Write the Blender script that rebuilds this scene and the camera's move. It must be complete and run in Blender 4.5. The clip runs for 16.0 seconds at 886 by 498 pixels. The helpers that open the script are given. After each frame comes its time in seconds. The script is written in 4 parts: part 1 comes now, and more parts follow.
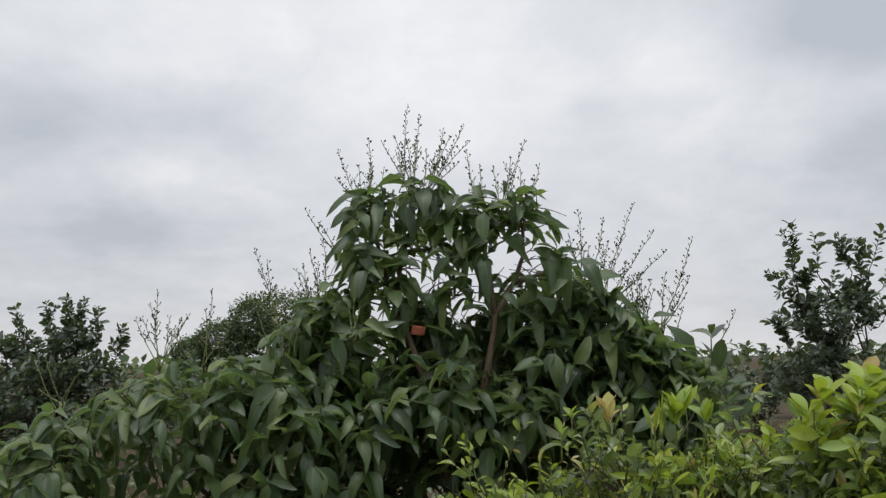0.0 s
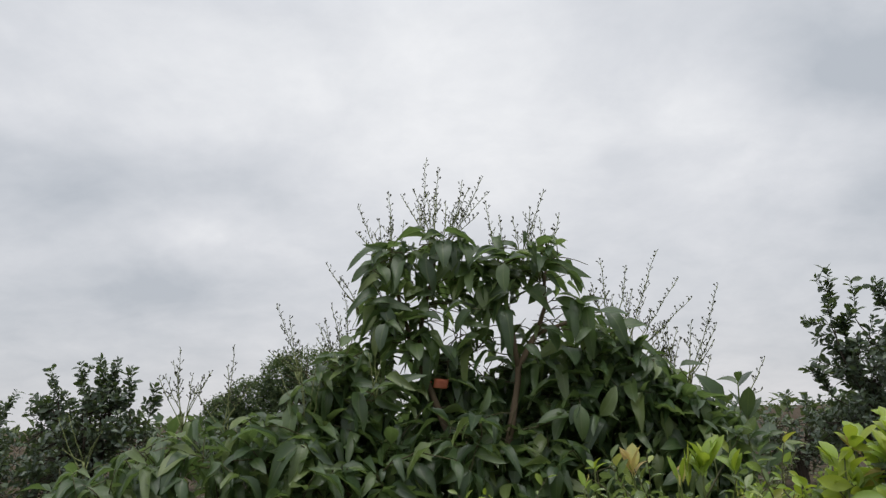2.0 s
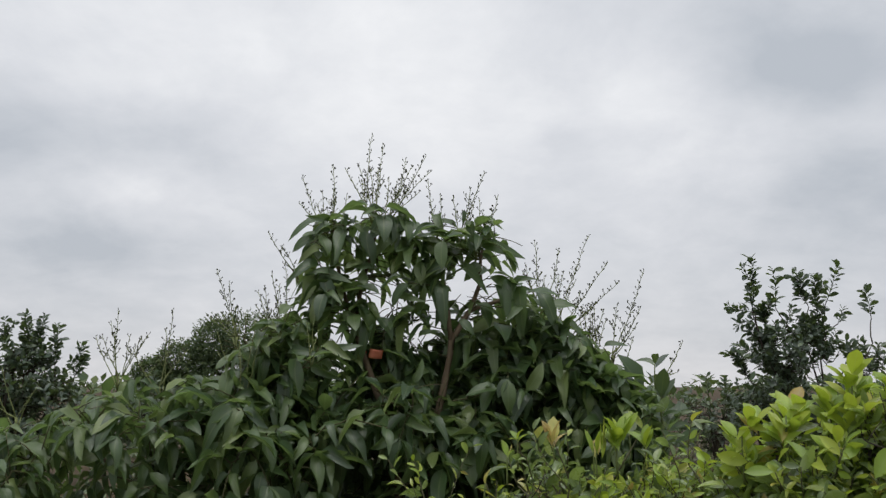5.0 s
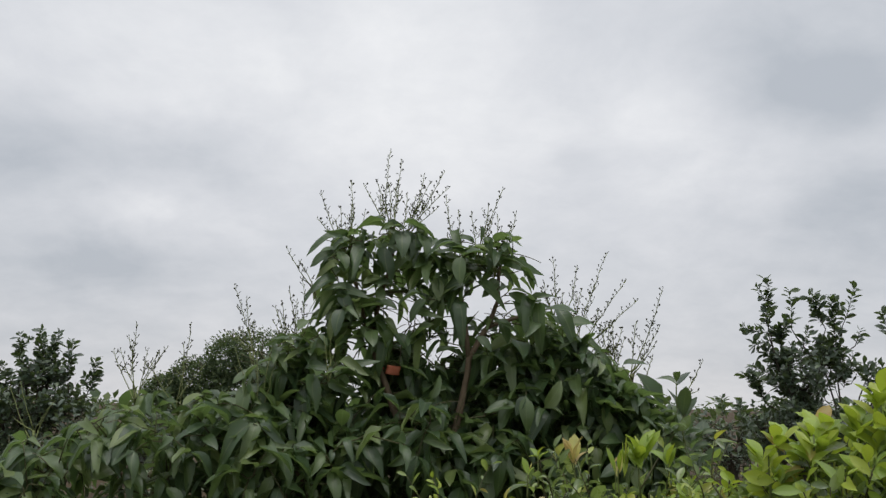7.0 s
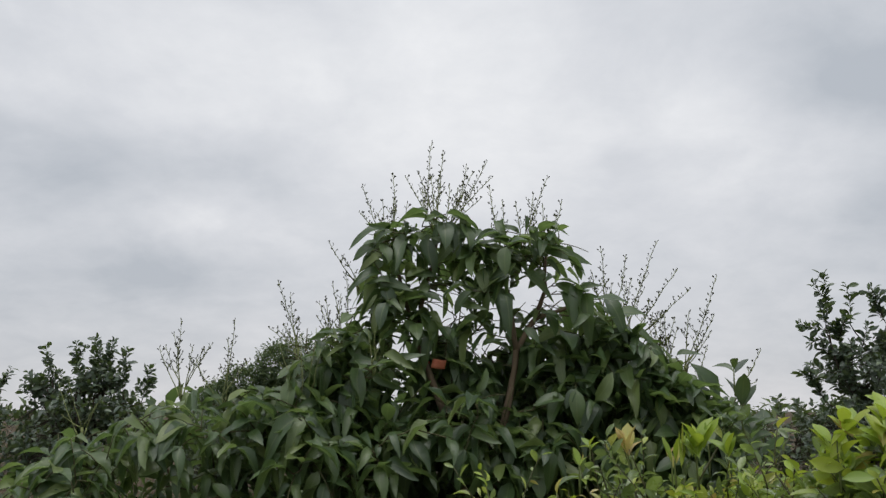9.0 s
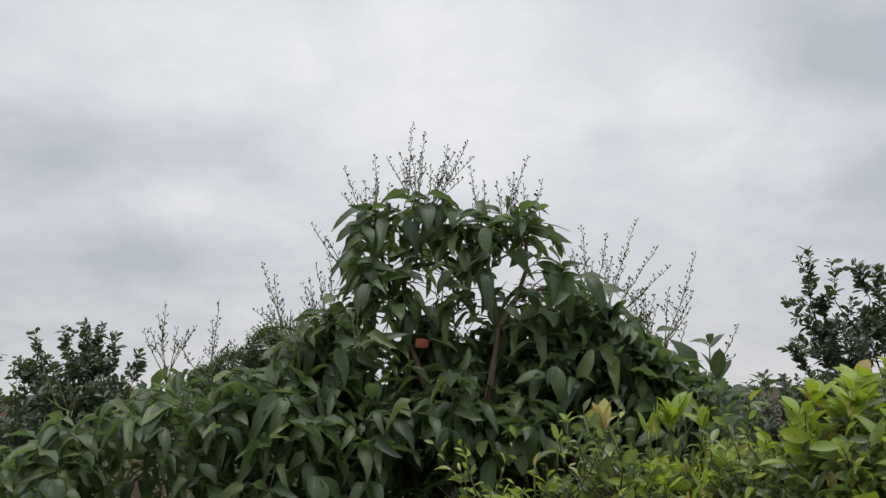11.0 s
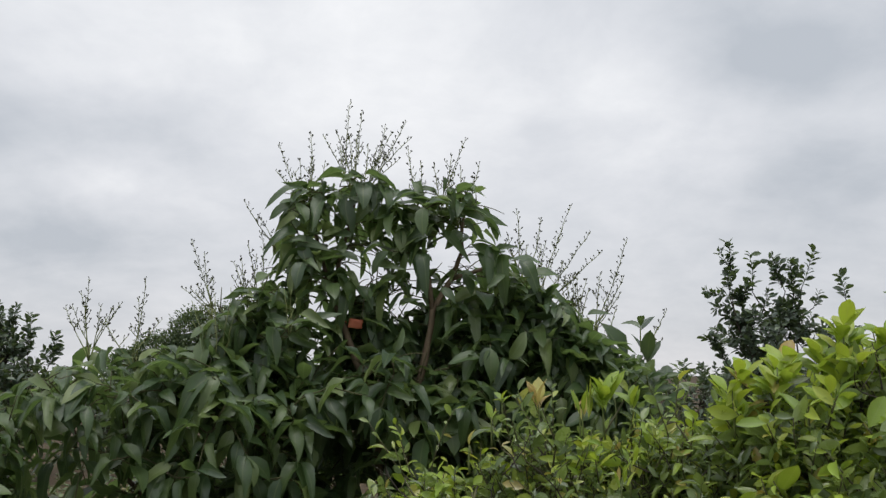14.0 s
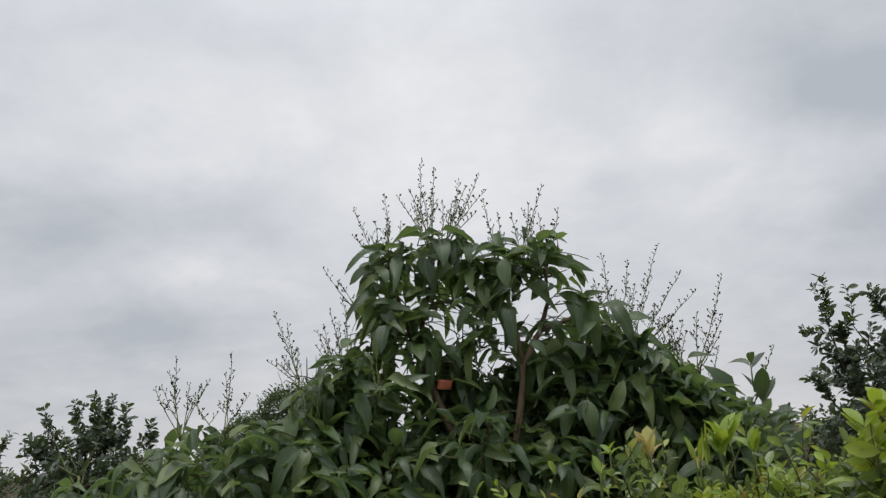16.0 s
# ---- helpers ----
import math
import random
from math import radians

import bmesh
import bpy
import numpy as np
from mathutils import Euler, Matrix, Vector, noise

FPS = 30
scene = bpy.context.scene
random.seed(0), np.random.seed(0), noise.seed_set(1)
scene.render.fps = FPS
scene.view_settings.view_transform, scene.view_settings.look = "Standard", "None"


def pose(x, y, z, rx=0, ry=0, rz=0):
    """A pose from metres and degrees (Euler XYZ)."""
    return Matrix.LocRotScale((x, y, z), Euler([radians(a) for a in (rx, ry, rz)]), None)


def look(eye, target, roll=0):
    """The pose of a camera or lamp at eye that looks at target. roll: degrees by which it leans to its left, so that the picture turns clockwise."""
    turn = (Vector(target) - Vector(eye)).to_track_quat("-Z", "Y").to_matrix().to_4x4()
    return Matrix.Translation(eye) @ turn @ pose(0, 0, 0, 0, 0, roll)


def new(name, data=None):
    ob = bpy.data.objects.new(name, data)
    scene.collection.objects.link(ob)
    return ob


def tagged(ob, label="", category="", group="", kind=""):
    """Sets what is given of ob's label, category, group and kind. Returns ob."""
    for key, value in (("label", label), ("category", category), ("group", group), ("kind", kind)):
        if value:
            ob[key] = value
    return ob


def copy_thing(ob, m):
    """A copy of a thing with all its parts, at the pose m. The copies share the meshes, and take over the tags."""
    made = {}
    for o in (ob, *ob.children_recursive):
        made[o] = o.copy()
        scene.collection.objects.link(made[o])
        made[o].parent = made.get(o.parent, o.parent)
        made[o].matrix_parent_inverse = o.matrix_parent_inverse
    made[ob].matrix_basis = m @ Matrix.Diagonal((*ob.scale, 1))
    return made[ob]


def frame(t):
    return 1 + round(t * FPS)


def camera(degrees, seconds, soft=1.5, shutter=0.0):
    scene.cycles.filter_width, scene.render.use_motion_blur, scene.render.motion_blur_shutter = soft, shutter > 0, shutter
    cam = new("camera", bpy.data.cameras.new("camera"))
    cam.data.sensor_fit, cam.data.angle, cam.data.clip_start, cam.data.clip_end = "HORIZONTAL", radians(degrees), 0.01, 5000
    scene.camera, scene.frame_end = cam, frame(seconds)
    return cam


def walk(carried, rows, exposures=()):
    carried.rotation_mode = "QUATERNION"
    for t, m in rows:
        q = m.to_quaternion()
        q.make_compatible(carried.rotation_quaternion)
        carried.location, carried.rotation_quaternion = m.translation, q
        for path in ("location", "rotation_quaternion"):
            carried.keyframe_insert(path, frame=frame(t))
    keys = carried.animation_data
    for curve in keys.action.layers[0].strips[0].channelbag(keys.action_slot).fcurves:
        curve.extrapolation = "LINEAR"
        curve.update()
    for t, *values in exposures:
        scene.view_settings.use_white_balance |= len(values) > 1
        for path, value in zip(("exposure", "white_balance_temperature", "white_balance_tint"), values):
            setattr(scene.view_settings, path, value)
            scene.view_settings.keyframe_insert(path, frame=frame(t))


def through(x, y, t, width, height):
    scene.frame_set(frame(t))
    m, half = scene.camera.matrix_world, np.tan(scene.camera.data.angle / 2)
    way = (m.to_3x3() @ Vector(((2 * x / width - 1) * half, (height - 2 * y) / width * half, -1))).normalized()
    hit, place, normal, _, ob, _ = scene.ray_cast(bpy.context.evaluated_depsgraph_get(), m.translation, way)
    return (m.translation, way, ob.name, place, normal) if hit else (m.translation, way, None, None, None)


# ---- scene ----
cam = camera(57.0, 16.0, soft=1.4)
PATH = [
    (0, pose(-0.0397, 0.0207, 1.5492, 97.731, 1.025, -1.193)),
    (0.5, pose(-0.0271, 0.0467, 1.5467, 99.967, 1.913, 0.189)),
    (1, pose(-0.0114, 0.0405, 1.5533, 100.919, 3.466, 1.376)),
    (1.5, pose(-0.0194, 0.0420, 1.5437, 101.315, 2.787, 1.683)),
    (2, pose(-0.0098, 0.0273, 1.5446, 101.543, 1.924, 1.148)),
    (2.5, pose(-0.0229, 0.0441, 1.5497, 101.487, 1.392, 0.787)),
    (3, pose(-0.0222, 0.0141, 1.5435, 100.921, 1.180, 0.012)),
    (3.5, pose(-0.0129, 0.0007, 1.5372, 99.882, 0.047, -2.677)),
    (3.7, pose(-0.0094, -0.0088, 1.5358, 99.484, -0.511, -4.215)),
    (6, pose(-0.0162, -0.0500, 1.5494, 99.534, -0.145, -2.911)),
    (6.5, pose(-0.0179, -0.0495, 1.5447, 100.205, -0.512, -2.897)),
    (7, pose(-0.0303, -0.0354, 1.5356, 100.829, -0.647, -2.796)),
    (7.5, pose(-0.0205, -0.0042, 1.5240, 101.157, -0.300, -1.622)),
    (8, pose(-0.0304, -0.0006, 1.5287, 101.243, 0.143, -1.159)),
    (8.5, pose(-0.0282, 0.0048, 1.5258, 101.027, 0.068, -0.125)),
    (8.7, pose(-0.0264, 0.0205, 1.5057, 101.148, -0.164, 0.334)),
    (10.8, pose(-0.0006, -0.0004, 1.5047, 100.501, 0.462, 1.457)),
    (11, pose(0.0000, 0.0000, 1.5000, 99.800, 0.700, -0.000)),
    (11.5, pose(0.0149, -0.0099, 1.4883, 97.651, -0.560, -5.235)),
    (12, pose(0.0218, -0.0187, 1.4810, 95.989, -2.675, -10.852)),
    (12.5, pose(0.0180, -0.0322, 1.4864, 95.816, -2.887, -12.254)),
    (13, pose(0.0114, -0.0289, 1.4856, 96.211, -1.886, -10.913)),
    (13.5, pose(-0.0007, 0.0026, 1.4728, 96.915, -0.335, -8.379)),
    (14, pose(-0.0169, 0.0139, 1.4828, 98.866, 0.329, -5.046)),
    (14.5, pose(-0.0231, 0.0507, 1.5118, 101.091, 2.753, -1.494)),
    (15, pose(-0.0172, 0.0732, 1.4998, 101.623, 5.819, 1.423)),
    (15.5, pose(-0.0296, 0.0821, 1.4730, 102.291, 5.022, 2.052)),
    (16, pose(-0.0322, 0.0867, 1.4686, 103.583, 3.990, 1.096)),
]
EXPOSURES = [
    (0, 0.13), (0.5, 0.07), (1, 0.01), (1.5, 0.05), (2, 0.09), (3, 0.14), (3.5, 0.05), (6, 0.14), (6.5, 0.12), (7.5, 0.04), (8.5, 0.05), (11, 0.06),
    (11.5, 0.19), (12, 0.31), (12.5, 0.32), (13, 0.32), (13.5, 0.22), (14, 0.17), (14.5, -0.08), (15, -0.21), (15.5, 0.02), (16, 0),
]
walk(cam, PATH, EXPOSURES)

# ---- world: closed, bright overcast sky ----
SUN_ELEVATION, SUN_TURN = radians(77), radians(165)


def overcast():
    world = bpy.data.worlds.new("overcast_sky")
    scene.world = world
    world.use_nodes = True
    nt = world.node_tree
    nt.nodes.clear()
    N, L = nt.nodes.new, nt.links.new

    def m(op, a, b=None, clamp=False):
        n = N("ShaderNodeMath")
        n.operation, n.use_clamp = op, clamp
        for i, v in enumerate((a, b)):
            if v is None:
                continue
            if isinstance(v, (int, float)):
                n.inputs[i].default_value = v
            else:
                L(v, n.inputs[i])
        return n.outputs[0]

    tc = N("ShaderNodeTexCoord")
    sep = N("ShaderNodeSeparateXYZ")
    L(tc.outputs["Generated"], sep.inputs[0])
    x, y, z = sep.outputs
    az = m("ARCTAN2", x, y)
    el = m("ARCSINE", z)
    # cloud sheet seen in perspective: stretched flat towards the horizon
    up = m("ADD", m("MAXIMUM", z, 0.0), 0.36)
    comb = N("ShaderNodeCombineXYZ")
    L(m("DIVIDE", x, up), comb.inputs[0])
    L(m("DIVIDE", y, up), comb.inputs[1])
    comb.inputs[2].default_value = 3.7

    def noise_at(scale, detail, rough, offset):
        mp = N("ShaderNodeMapping")
        mp.inputs["Location"].default_value = (offset, offset * 1.7, 0)
        L(comb.outputs[0], mp.inputs[0])
        n = N("ShaderNodeTexNoise")
        n.inputs["Scale"].default_value = scale
        n.inputs["Detail"].default_value = detail
        n.inputs["Roughness"].default_value = rough
        n.inputs["Distortion"].default_value = 0.25
        L(mp.outputs[0], n.inputs["Vector"])
        return n.outputs["Fac"]

    broad = noise_at(0.8, 3, 0.5, 2.0)
    fine = noise_at(2.8, 7, 0.6, 9.0)
    wisp = noise_at(8.0, 6, 0.6, 21.0)
    wob = m("MULTIPLY", m("SUBTRACT", noise_at(1.9, 4, 0.55, 5.0), 0.5), 0.22)
    wob2 = m("MULTIPLY", m("SUBTRACT", noise_at(2.3, 4, 0.55, 14.0), 0.5), 0.10)
    azw, elw = m("ADD", az, wob), m("ADD", el, wob2)
    tone = m("ADD", m("MULTIPLY", m("SUBTRACT", broad, 0.5), 0.25), m("ADD", m("MULTIPLY", m("SUBTRACT", fine, 0.5), 0.52), m("MULTIPLY", m("SUBTRACT", wisp, 0.5), 0.26)))
    # single cloud banks: bearing, elevation, half widths, darkening (negative is thinner, brighter cloud)
    for a, e, wa, we, k in CLOUDS:
        da = m("DIVIDE", m("SUBTRACT", azw, radians(a)), radians(wa))
        de = m("DIVIDE", m("SUBTRACT", elw, radians(e)), radians(we))
        r2 = m("ADD", m("MULTIPLY", da, da), m("MULTIPLY", de, de))
        tone = m("ADD", tone, m("MULTIPLY", m("EXPONENT", m("MULTIPLY", r2, -1.0)), -k))
    ramp = N("ShaderNodeValToRGB")
    L(m("ADD", tone, 0.5, True), ramp.inputs[0])
    els = ramp.color_ramp.elements
    els[0].position, els[0].color = 0.14, (0.47, 0.505, 0.555, 1)
    els[1].position, els[1].color = 0.8, (0.86, 0.87, 0.89, 1)
    mid = els.new(0.5)
    mid.color = (0.67, 0.69, 0.73, 1)
    # clear sky above the cloud adds a trace of its colour
    sky = N("ShaderNodeTexSky")
    sky.sky_type, sky.sun_disc = "NISHITA", False
    sky.sun_elevation, sky.sun_rotation = SUN_ELEVATION, SUN_TURN
    bg_sky, bg_cloud, add = N("ShaderNodeBackground"), N("ShaderNodeBackground"), N("ShaderNodeMixShader")
    L(sky.outputs[0], bg_sky.inputs["Color"])
    bg_sky.inputs["Strength"].default_value = 0.08
    haze = N("ShaderNodeMix")
    haze.data_type, haze.blend_type = "RGBA", "MULTIPLY"
    L(m("EXPONENT", m("MULTIPLY", m("MAXIMUM", z, 0.0), -7.0)), haze.inputs["Factor"])
    L(ramp.outputs[0], haze.inputs["A"])
    haze.inputs["B"].default_value = (1.0, 0.965, 0.935, 1)
    L(haze.outputs["Result"], bg_cloud.inputs["Color"])
    # an overcast sky grows brighter towards the zenith
    L(m("ADD", m("MULTIPLY", m("MAXIMUM", m("SUBTRACT", z, 0.46), 0.0), 2.1), 1.0), bg_cloud.inputs["Strength"])
    add.inputs[0].default_value = 0.96
    L(bg_sky.outputs[0], add.inputs[1])
    L(bg_cloud.outputs[0], add.inputs[2])
    out = N("ShaderNodeOutputWorld")
    L(add.outputs[0], out.inputs["Surface"])


CLOUDS = [
    (29, 20.5, 7, 2.8, 0.15),
    (36, 23, 8, 5, 0.17),
    (30, 16, 8, 8, 0.11),
    (-27, 5, 12, 8, 0.13),
    (27, 8, 9, 7, 0.10),
    (32, 13.2, 7, 2.2, 0.18),
    (26, 24, 5, 4, 0.06),
    (30, 16.6, 5, 1.3, -0.10),
    (13.3, 16.9, 3.5, 1.5, 0.14),
    (13, 10.0, 6, 1.6, 0.08),
    (21.5, 15, 3.5, 3, -0.12),
    (18, 20, 3, 2.6, -0.14),
    (-21, 15.5, 8, 2.5, 0.20),
    (-19.5, 8.4, 8, 2.2, 0.20),
    (-30, 16.0, 6, 3.5, 0.10),
    (-3, 22, 15, 7, -0.26),
    (-22, 25, 8, 4, -0.10),
    (0, 4, 55, 8, 0.09),
    (-26, 19.2, 8, 2.0, -0.12),
    (-17.5, 12.0, 7, 1.5, -0.12),
]
overcast()

sun = new("sun", bpy.data.lights.new("sun", "SUN"))
sun.data.energy, sun.data.angle, sun.data.color = 1.2, radians(40), (1.0, 0.97, 0.92)
sun.matrix_world = look((math.sin(SUN_TURN) * 20 / math.tan(SUN_ELEVATION), math.cos(SUN_TURN) * 20 / math.tan(SUN_ELEVATION), 20), (0, 0, 0))


# ---- materials ----
def material(name):
    mat = bpy.data.materials.new(name)
    mat.use_nodes = True
    nt = mat.node_tree
    bsdf = nt.nodes["Principled BSDF"]
    return mat, nt, bsdf, nt.nodes.new, nt.links.new


def ramp_node(nt, stops):
    r = nt.nodes.new("ShaderNodeValToRGB")
    e = r.color_ramp.elements
    e[0].position, e[0].color = stops[0][0], (*stops[0][1], 1)
    e[1].position, e[1].color = stops[-1][0], (*stops[-1][1], 1)
    for p, c in stops[1:-1]:
        e.new(p).color = (*c, 1)
    return r


def leaf_material(name, stops, rough=0.42, through=0.25, vein=0.25, glow=(0.25, 0.36, 0.05), gloss=0.7):
    """Leaf: colour differs from leaf to leaf, pale midrib and side veins, thin enough to let light through."""
    mat, nt, bsdf, N, L = material(name)
    geo, info = N("ShaderNodeNewGeometry"), N("ShaderNodeObjectInfo")
    s = N("ShaderNodeMath")
    s.operation = "ADD"
    L(geo.outputs["Random Per Island"], s.inputs[0])
    L(info.outputs["Random"], s.inputs[1])
    fr = N("ShaderNodeMath")
    fr.operation = "FRACT"
    L(s.outputs[0], fr.inputs[0])
    ramp = ramp_node(nt, stops)
    L(fr.outputs[0], ramp.inputs[0])
    tc = N("ShaderNodeTexCoord")
    # blotches and grain
    no = N("ShaderNodeTexNoise")
    no.inputs["Scale"].default_value, no.inputs["Detail"].default_value = 38, 4
    L(geo.outputs["Position"], no.inputs["Vector"])
    hsv = N("ShaderNodeHueSaturation")
    mr = N("ShaderNodeMapRange")
    mr.inputs["To Min"].default_value, mr.inputs["To Max"].default_value = 0.7, 1.3
    L(no.outputs["Fac"], mr.inputs["Value"])
    L(mr.outputs[0], hsv.inputs["Value"])
    L(ramp.outputs[0], hsv.inputs["Color"])
    # midrib from the leaf's own chart
    sep = N("ShaderNodeSeparateXYZ")
    L(tc.outputs["UV"], sep.inputs[0])
    d = N("ShaderNodeMath")
    d.operation = "SUBTRACT"
    L(sep.outputs[0], d.inputs[0])
    d.inputs[1].default_value = 0.5
    ab = N("ShaderNodeMath")
    ab.operation = "ABSOLUTE"
    L(d.outputs[0], ab.inputs[0])
    rib = N("ShaderNodeMapRange")
    rib.inputs["From Min"].default_value, rib.inputs["From Max"].default_value = 0.02, 0.06
    rib.inputs["To Min"].default_value, rib.inputs["To Max"].default_value = vein, 0.0
    L(ab.outputs[0], rib.inputs["Value"])
    side = N("ShaderNodeMath")
    side.operation = "MULTIPLY_ADD"
    L(ab.outputs[0], side.inputs[0])
    side.inputs[1].default_value = -0.35
    L(sep.outputs[1], side.inputs[2])
    wave = N("ShaderNodeMath")
    wave.operation = "MULTIPLY"
    L(side.outputs[0], wave.inputs[0])
    wave.inputs[1].default_value = 75
    sn = N("ShaderNodeMath")
    sn.operation = "SINE"
    L(wave.outputs[0], sn.inputs[0])
    mix = N("ShaderNodeMix")
    mix.data_type = "RGBA"
    L(rib.outputs[0], mix.inputs["Factor"])
    L(hsv.outputs[0], mix.inputs["A"])
    mix.inputs["B"].default_value = (0.30, 0.36, 0.14, 1)
    L(mix.outputs["Result"], bsdf.inputs["Base Color"])
    bump = N("ShaderNodeBump")
    bump.inputs["Strength"].default_value, bump.inputs["Distance"].default_value = 0.10, 0.001
    bsdf.inputs["Specular IOR Level"].default_value = gloss
    L(sn.outputs[0], bump.inputs["Height"])
    L(bump.outputs[0], bsdf.inputs["Normal"])
    rr = N("ShaderNodeMapRange")
    rr.inputs["To Min"].default_value, rr.inputs["To Max"].default_value = rough - 0.1, rough + 0.14
    L(no.outputs["Fac"], rr.inputs["Value"])
    L(rr.outputs[0], bsdf.inputs["Roughness"])
    tr = N("ShaderNodeBsdfTranslucent")
    tm = N("ShaderNodeMix")
    tm.data_type, tm.blend_type = "RGBA", "MIX"
    tm.inputs["Factor"].default_value = 0.5
    L(hsv.outputs[0], tm.inputs["A"])
    tm.inputs["B"].default_value = (*glow, 1)
    L(tm.outputs["Result"], tr.inputs["Color"])
    ms = N("ShaderNodeMixShader")
    ms.inputs[0].default_value = through
    L(bsdf.outputs[0], ms.inputs[1])
    L(tr.outputs[0], ms.inputs[2])
    L(ms.outputs[0], nt.nodes["Material Output"].inputs["Surface"])
    return mat


def grainy(name, stops, scale=20, rough=0.85, bump=0.4, distance=0.004, stretch=(1, 1, 1), detail=6):
    """Rough natural surface: colour from two scales of noise, with relief."""
    mat, nt, bsdf, N, L = material(name)
    tc, mp = N("ShaderNodeNewGeometry"), N("ShaderNodeMapping")
    mp.inputs["Scale"].default_value = stretch
    L(tc.outputs["Position"], mp.inputs[0])
    a, b = N("ShaderNodeTexNoise"), N("ShaderNodeTexNoise")
    a.inputs["Scale"].default_value, a.inputs["Detail"].default_value = scale, detail
    b.inputs["Scale"].default_value, b.inputs["Detail"].default_value = scale * 0.13, 3
    L(mp.outputs[0], a.inputs["Vector"])
    L(mp.outputs[0], b.inputs["Vector"])
    s = N("ShaderNodeMix")
    s.inputs["Factor"].default_value = 0.45
    L(a.outputs["Fac"], s.inputs["A"])
    L(b.outputs["Fac"], s.inputs["B"])
    ramp = ramp_node(nt, stops)
    L(s.outputs["Result"], ramp.inputs[0])
    L(ramp.outputs[0], bsdf.inputs["Base Color"])
    bsdf.inputs["Roughness"].default_value = rough
    bsdf.inputs["Specular IOR Level"].default_value = 0.2
    bp = N("ShaderNodeBump")
    bp.inputs["Strength"].default_value, bp.inputs["Distance"].default_value = bump, distance
    L(a.outputs["Fac"], bp.inputs["Height"])
    L(bp.outputs[0], bsdf.inputs["Normal"])
    return mat


LONGAN = leaf_material("longan_leaf", [(0.0, (0.037, 0.070, 0.030)), (0.45, (0.060, 0.104, 0.038)), (0.8, (0.098, 0.148, 0.050)), (1.0, (0.17, 0.22, 0.070))], 0.36, 0.42, glow=(0.245, 0.36, 0.085), gloss=0.6)
CITRUS = leaf_material("citrus_leaf", [(0.0, (0.075, 0.115, 0.042)), (0.4, (0.135, 0.195, 0.060)), (0.75, (0.225, 0.30, 0.074)), (0.96, (0.38, 0.43, 0.08)), (1.0, (0.42, 0.31, 0.09))], 0.25, 0.44, glow=(0.36, 0.48, 0.10), gloss=0.9)
# citrus leaf darkened for the right-hand shrub: its shade is put into the colour
SHADED_CITRUS = leaf_material("shaded_citrus_leaf", [(0.0, (0.042, 0.072, 0.028)), (0.5, (0.068, 0.11, 0.036)), (0.9, (0.11, 0.16, 0.046)), (1.0, (0.28, 0.31, 0.07))], 0.32, 0.34, glow=(0.22, 0.33, 0.07), gloss=0.7)
YOUNG = leaf_material("young_citrus_leaf", [(0.0, (0.17, 0.27, 0.03)), (0.55, (0.27, 0.38, 0.035)), (0.9, (0.36, 0.42, 0.05)), (1.0, (0.40, 0.25, 0.08))], 0.45, 0.4, glow=(0.5, 0.6, 0.05))
COPPER = leaf_material("copper_shoot_leaf", [(0.0, (0.46, 0.34, 0.13)), (1.0, (0.46, 0.47, 0.12))], 0.45, 0.35, glow=(0.65, 0.5, 0.15))
FAR_LEAF = leaf_material("orchard_leaf", [(0.0, (0.033, 0.054, 0.038)), (0.6, (0.046, 0.073, 0.046)), (1.0, (0.085, 0.12, 0.057))], 0.42, 0.22, vein=0.1)
WOOD_LEAF = leaf_material("woodland_leaf", [(0.0, (0.045, 0.068, 0.04)), (0.6, (0.07, 0.10, 0.05)), (1.0, (0.12, 0.15, 0.065))], 0.8, 0.2, vein=0.0, gloss=0.2)
WEED = leaf_material("weed_leaf", [(0.0, (0.045, 0.07, 0.03)), (0.6, (0.065, 0.10, 0.035)), (0.95, (0.11, 0.14, 0.05)), (1.0, (0.22, 0.17, 0.08))], 0.55, 0.2, vein=0.1)
BARK = grainy("brown_bark", [(0.2, (0.07, 0.052, 0.034)), (0.55, (0.15, 0.112, 0.074)), (0.8, (0.26, 0.205, 0.145))], 90, 0.85, 0.6, 0.003, (1, 1, 0.3))
DARK_BARK = grainy("dark_twig_bark", [(0.2, (0.025, 0.022, 0.018)), (0.6, (0.06, 0.05, 0.038)), (0.9, (0.12, 0.10, 0.07))], 110, 0.8, 0.5, 0.002, (1, 1, 0.3))
GREEN_TWIG = grainy("green_twig_bark", [(0.2, (0.08, 0.11, 0.03)), (0.8, (0.17, 0.20, 0.07))], 80, 0.6, 0.2, 0.001)
TWIG = grainy("brown_green_twig", [(0.2, (0.045, 0.042, 0.022)), (0.8, (0.12, 0.12, 0.055))], 80, 0.7, 0.3, 0.001)
PALE_STEM = grainy("pale_flower_stem", [(0.2, (0.12, 0.15, 0.055)), (0.8, (0.23, 0.25, 0.10))], 80, 0.65, 0.2, 0.001)
BUD = grainy("brown_flower_bud", [(0.2, (0.035, 0.038, 0.026)), (0.8, (0.095, 0.095, 0.058))], 200, 0.8, 0.3, 0.001)
SOIL = grainy("dry_brown_soil", [(0.25, (0.022, 0.016, 0.009)), (0.5, (0.05, 0.034, 0.018)), (0.8, (0.10, 0.07, 0.038))], 7, 0.95, 0.8, 0.03, detail=9)
STRAW = grainy("dry_straw", [(0.2, (0.16, 0.11, 0.06)), (0.8, (0.36, 0.27, 0.15))], 60, 0.9, 0.2, 0.001)
TAPE = grainy("orange_plastic_tape", [(0.2, (0.50, 0.14, 0.08)), (0.8, (0.66, 0.24, 0.15))], 40, 0.5, 0.2, 0.001)


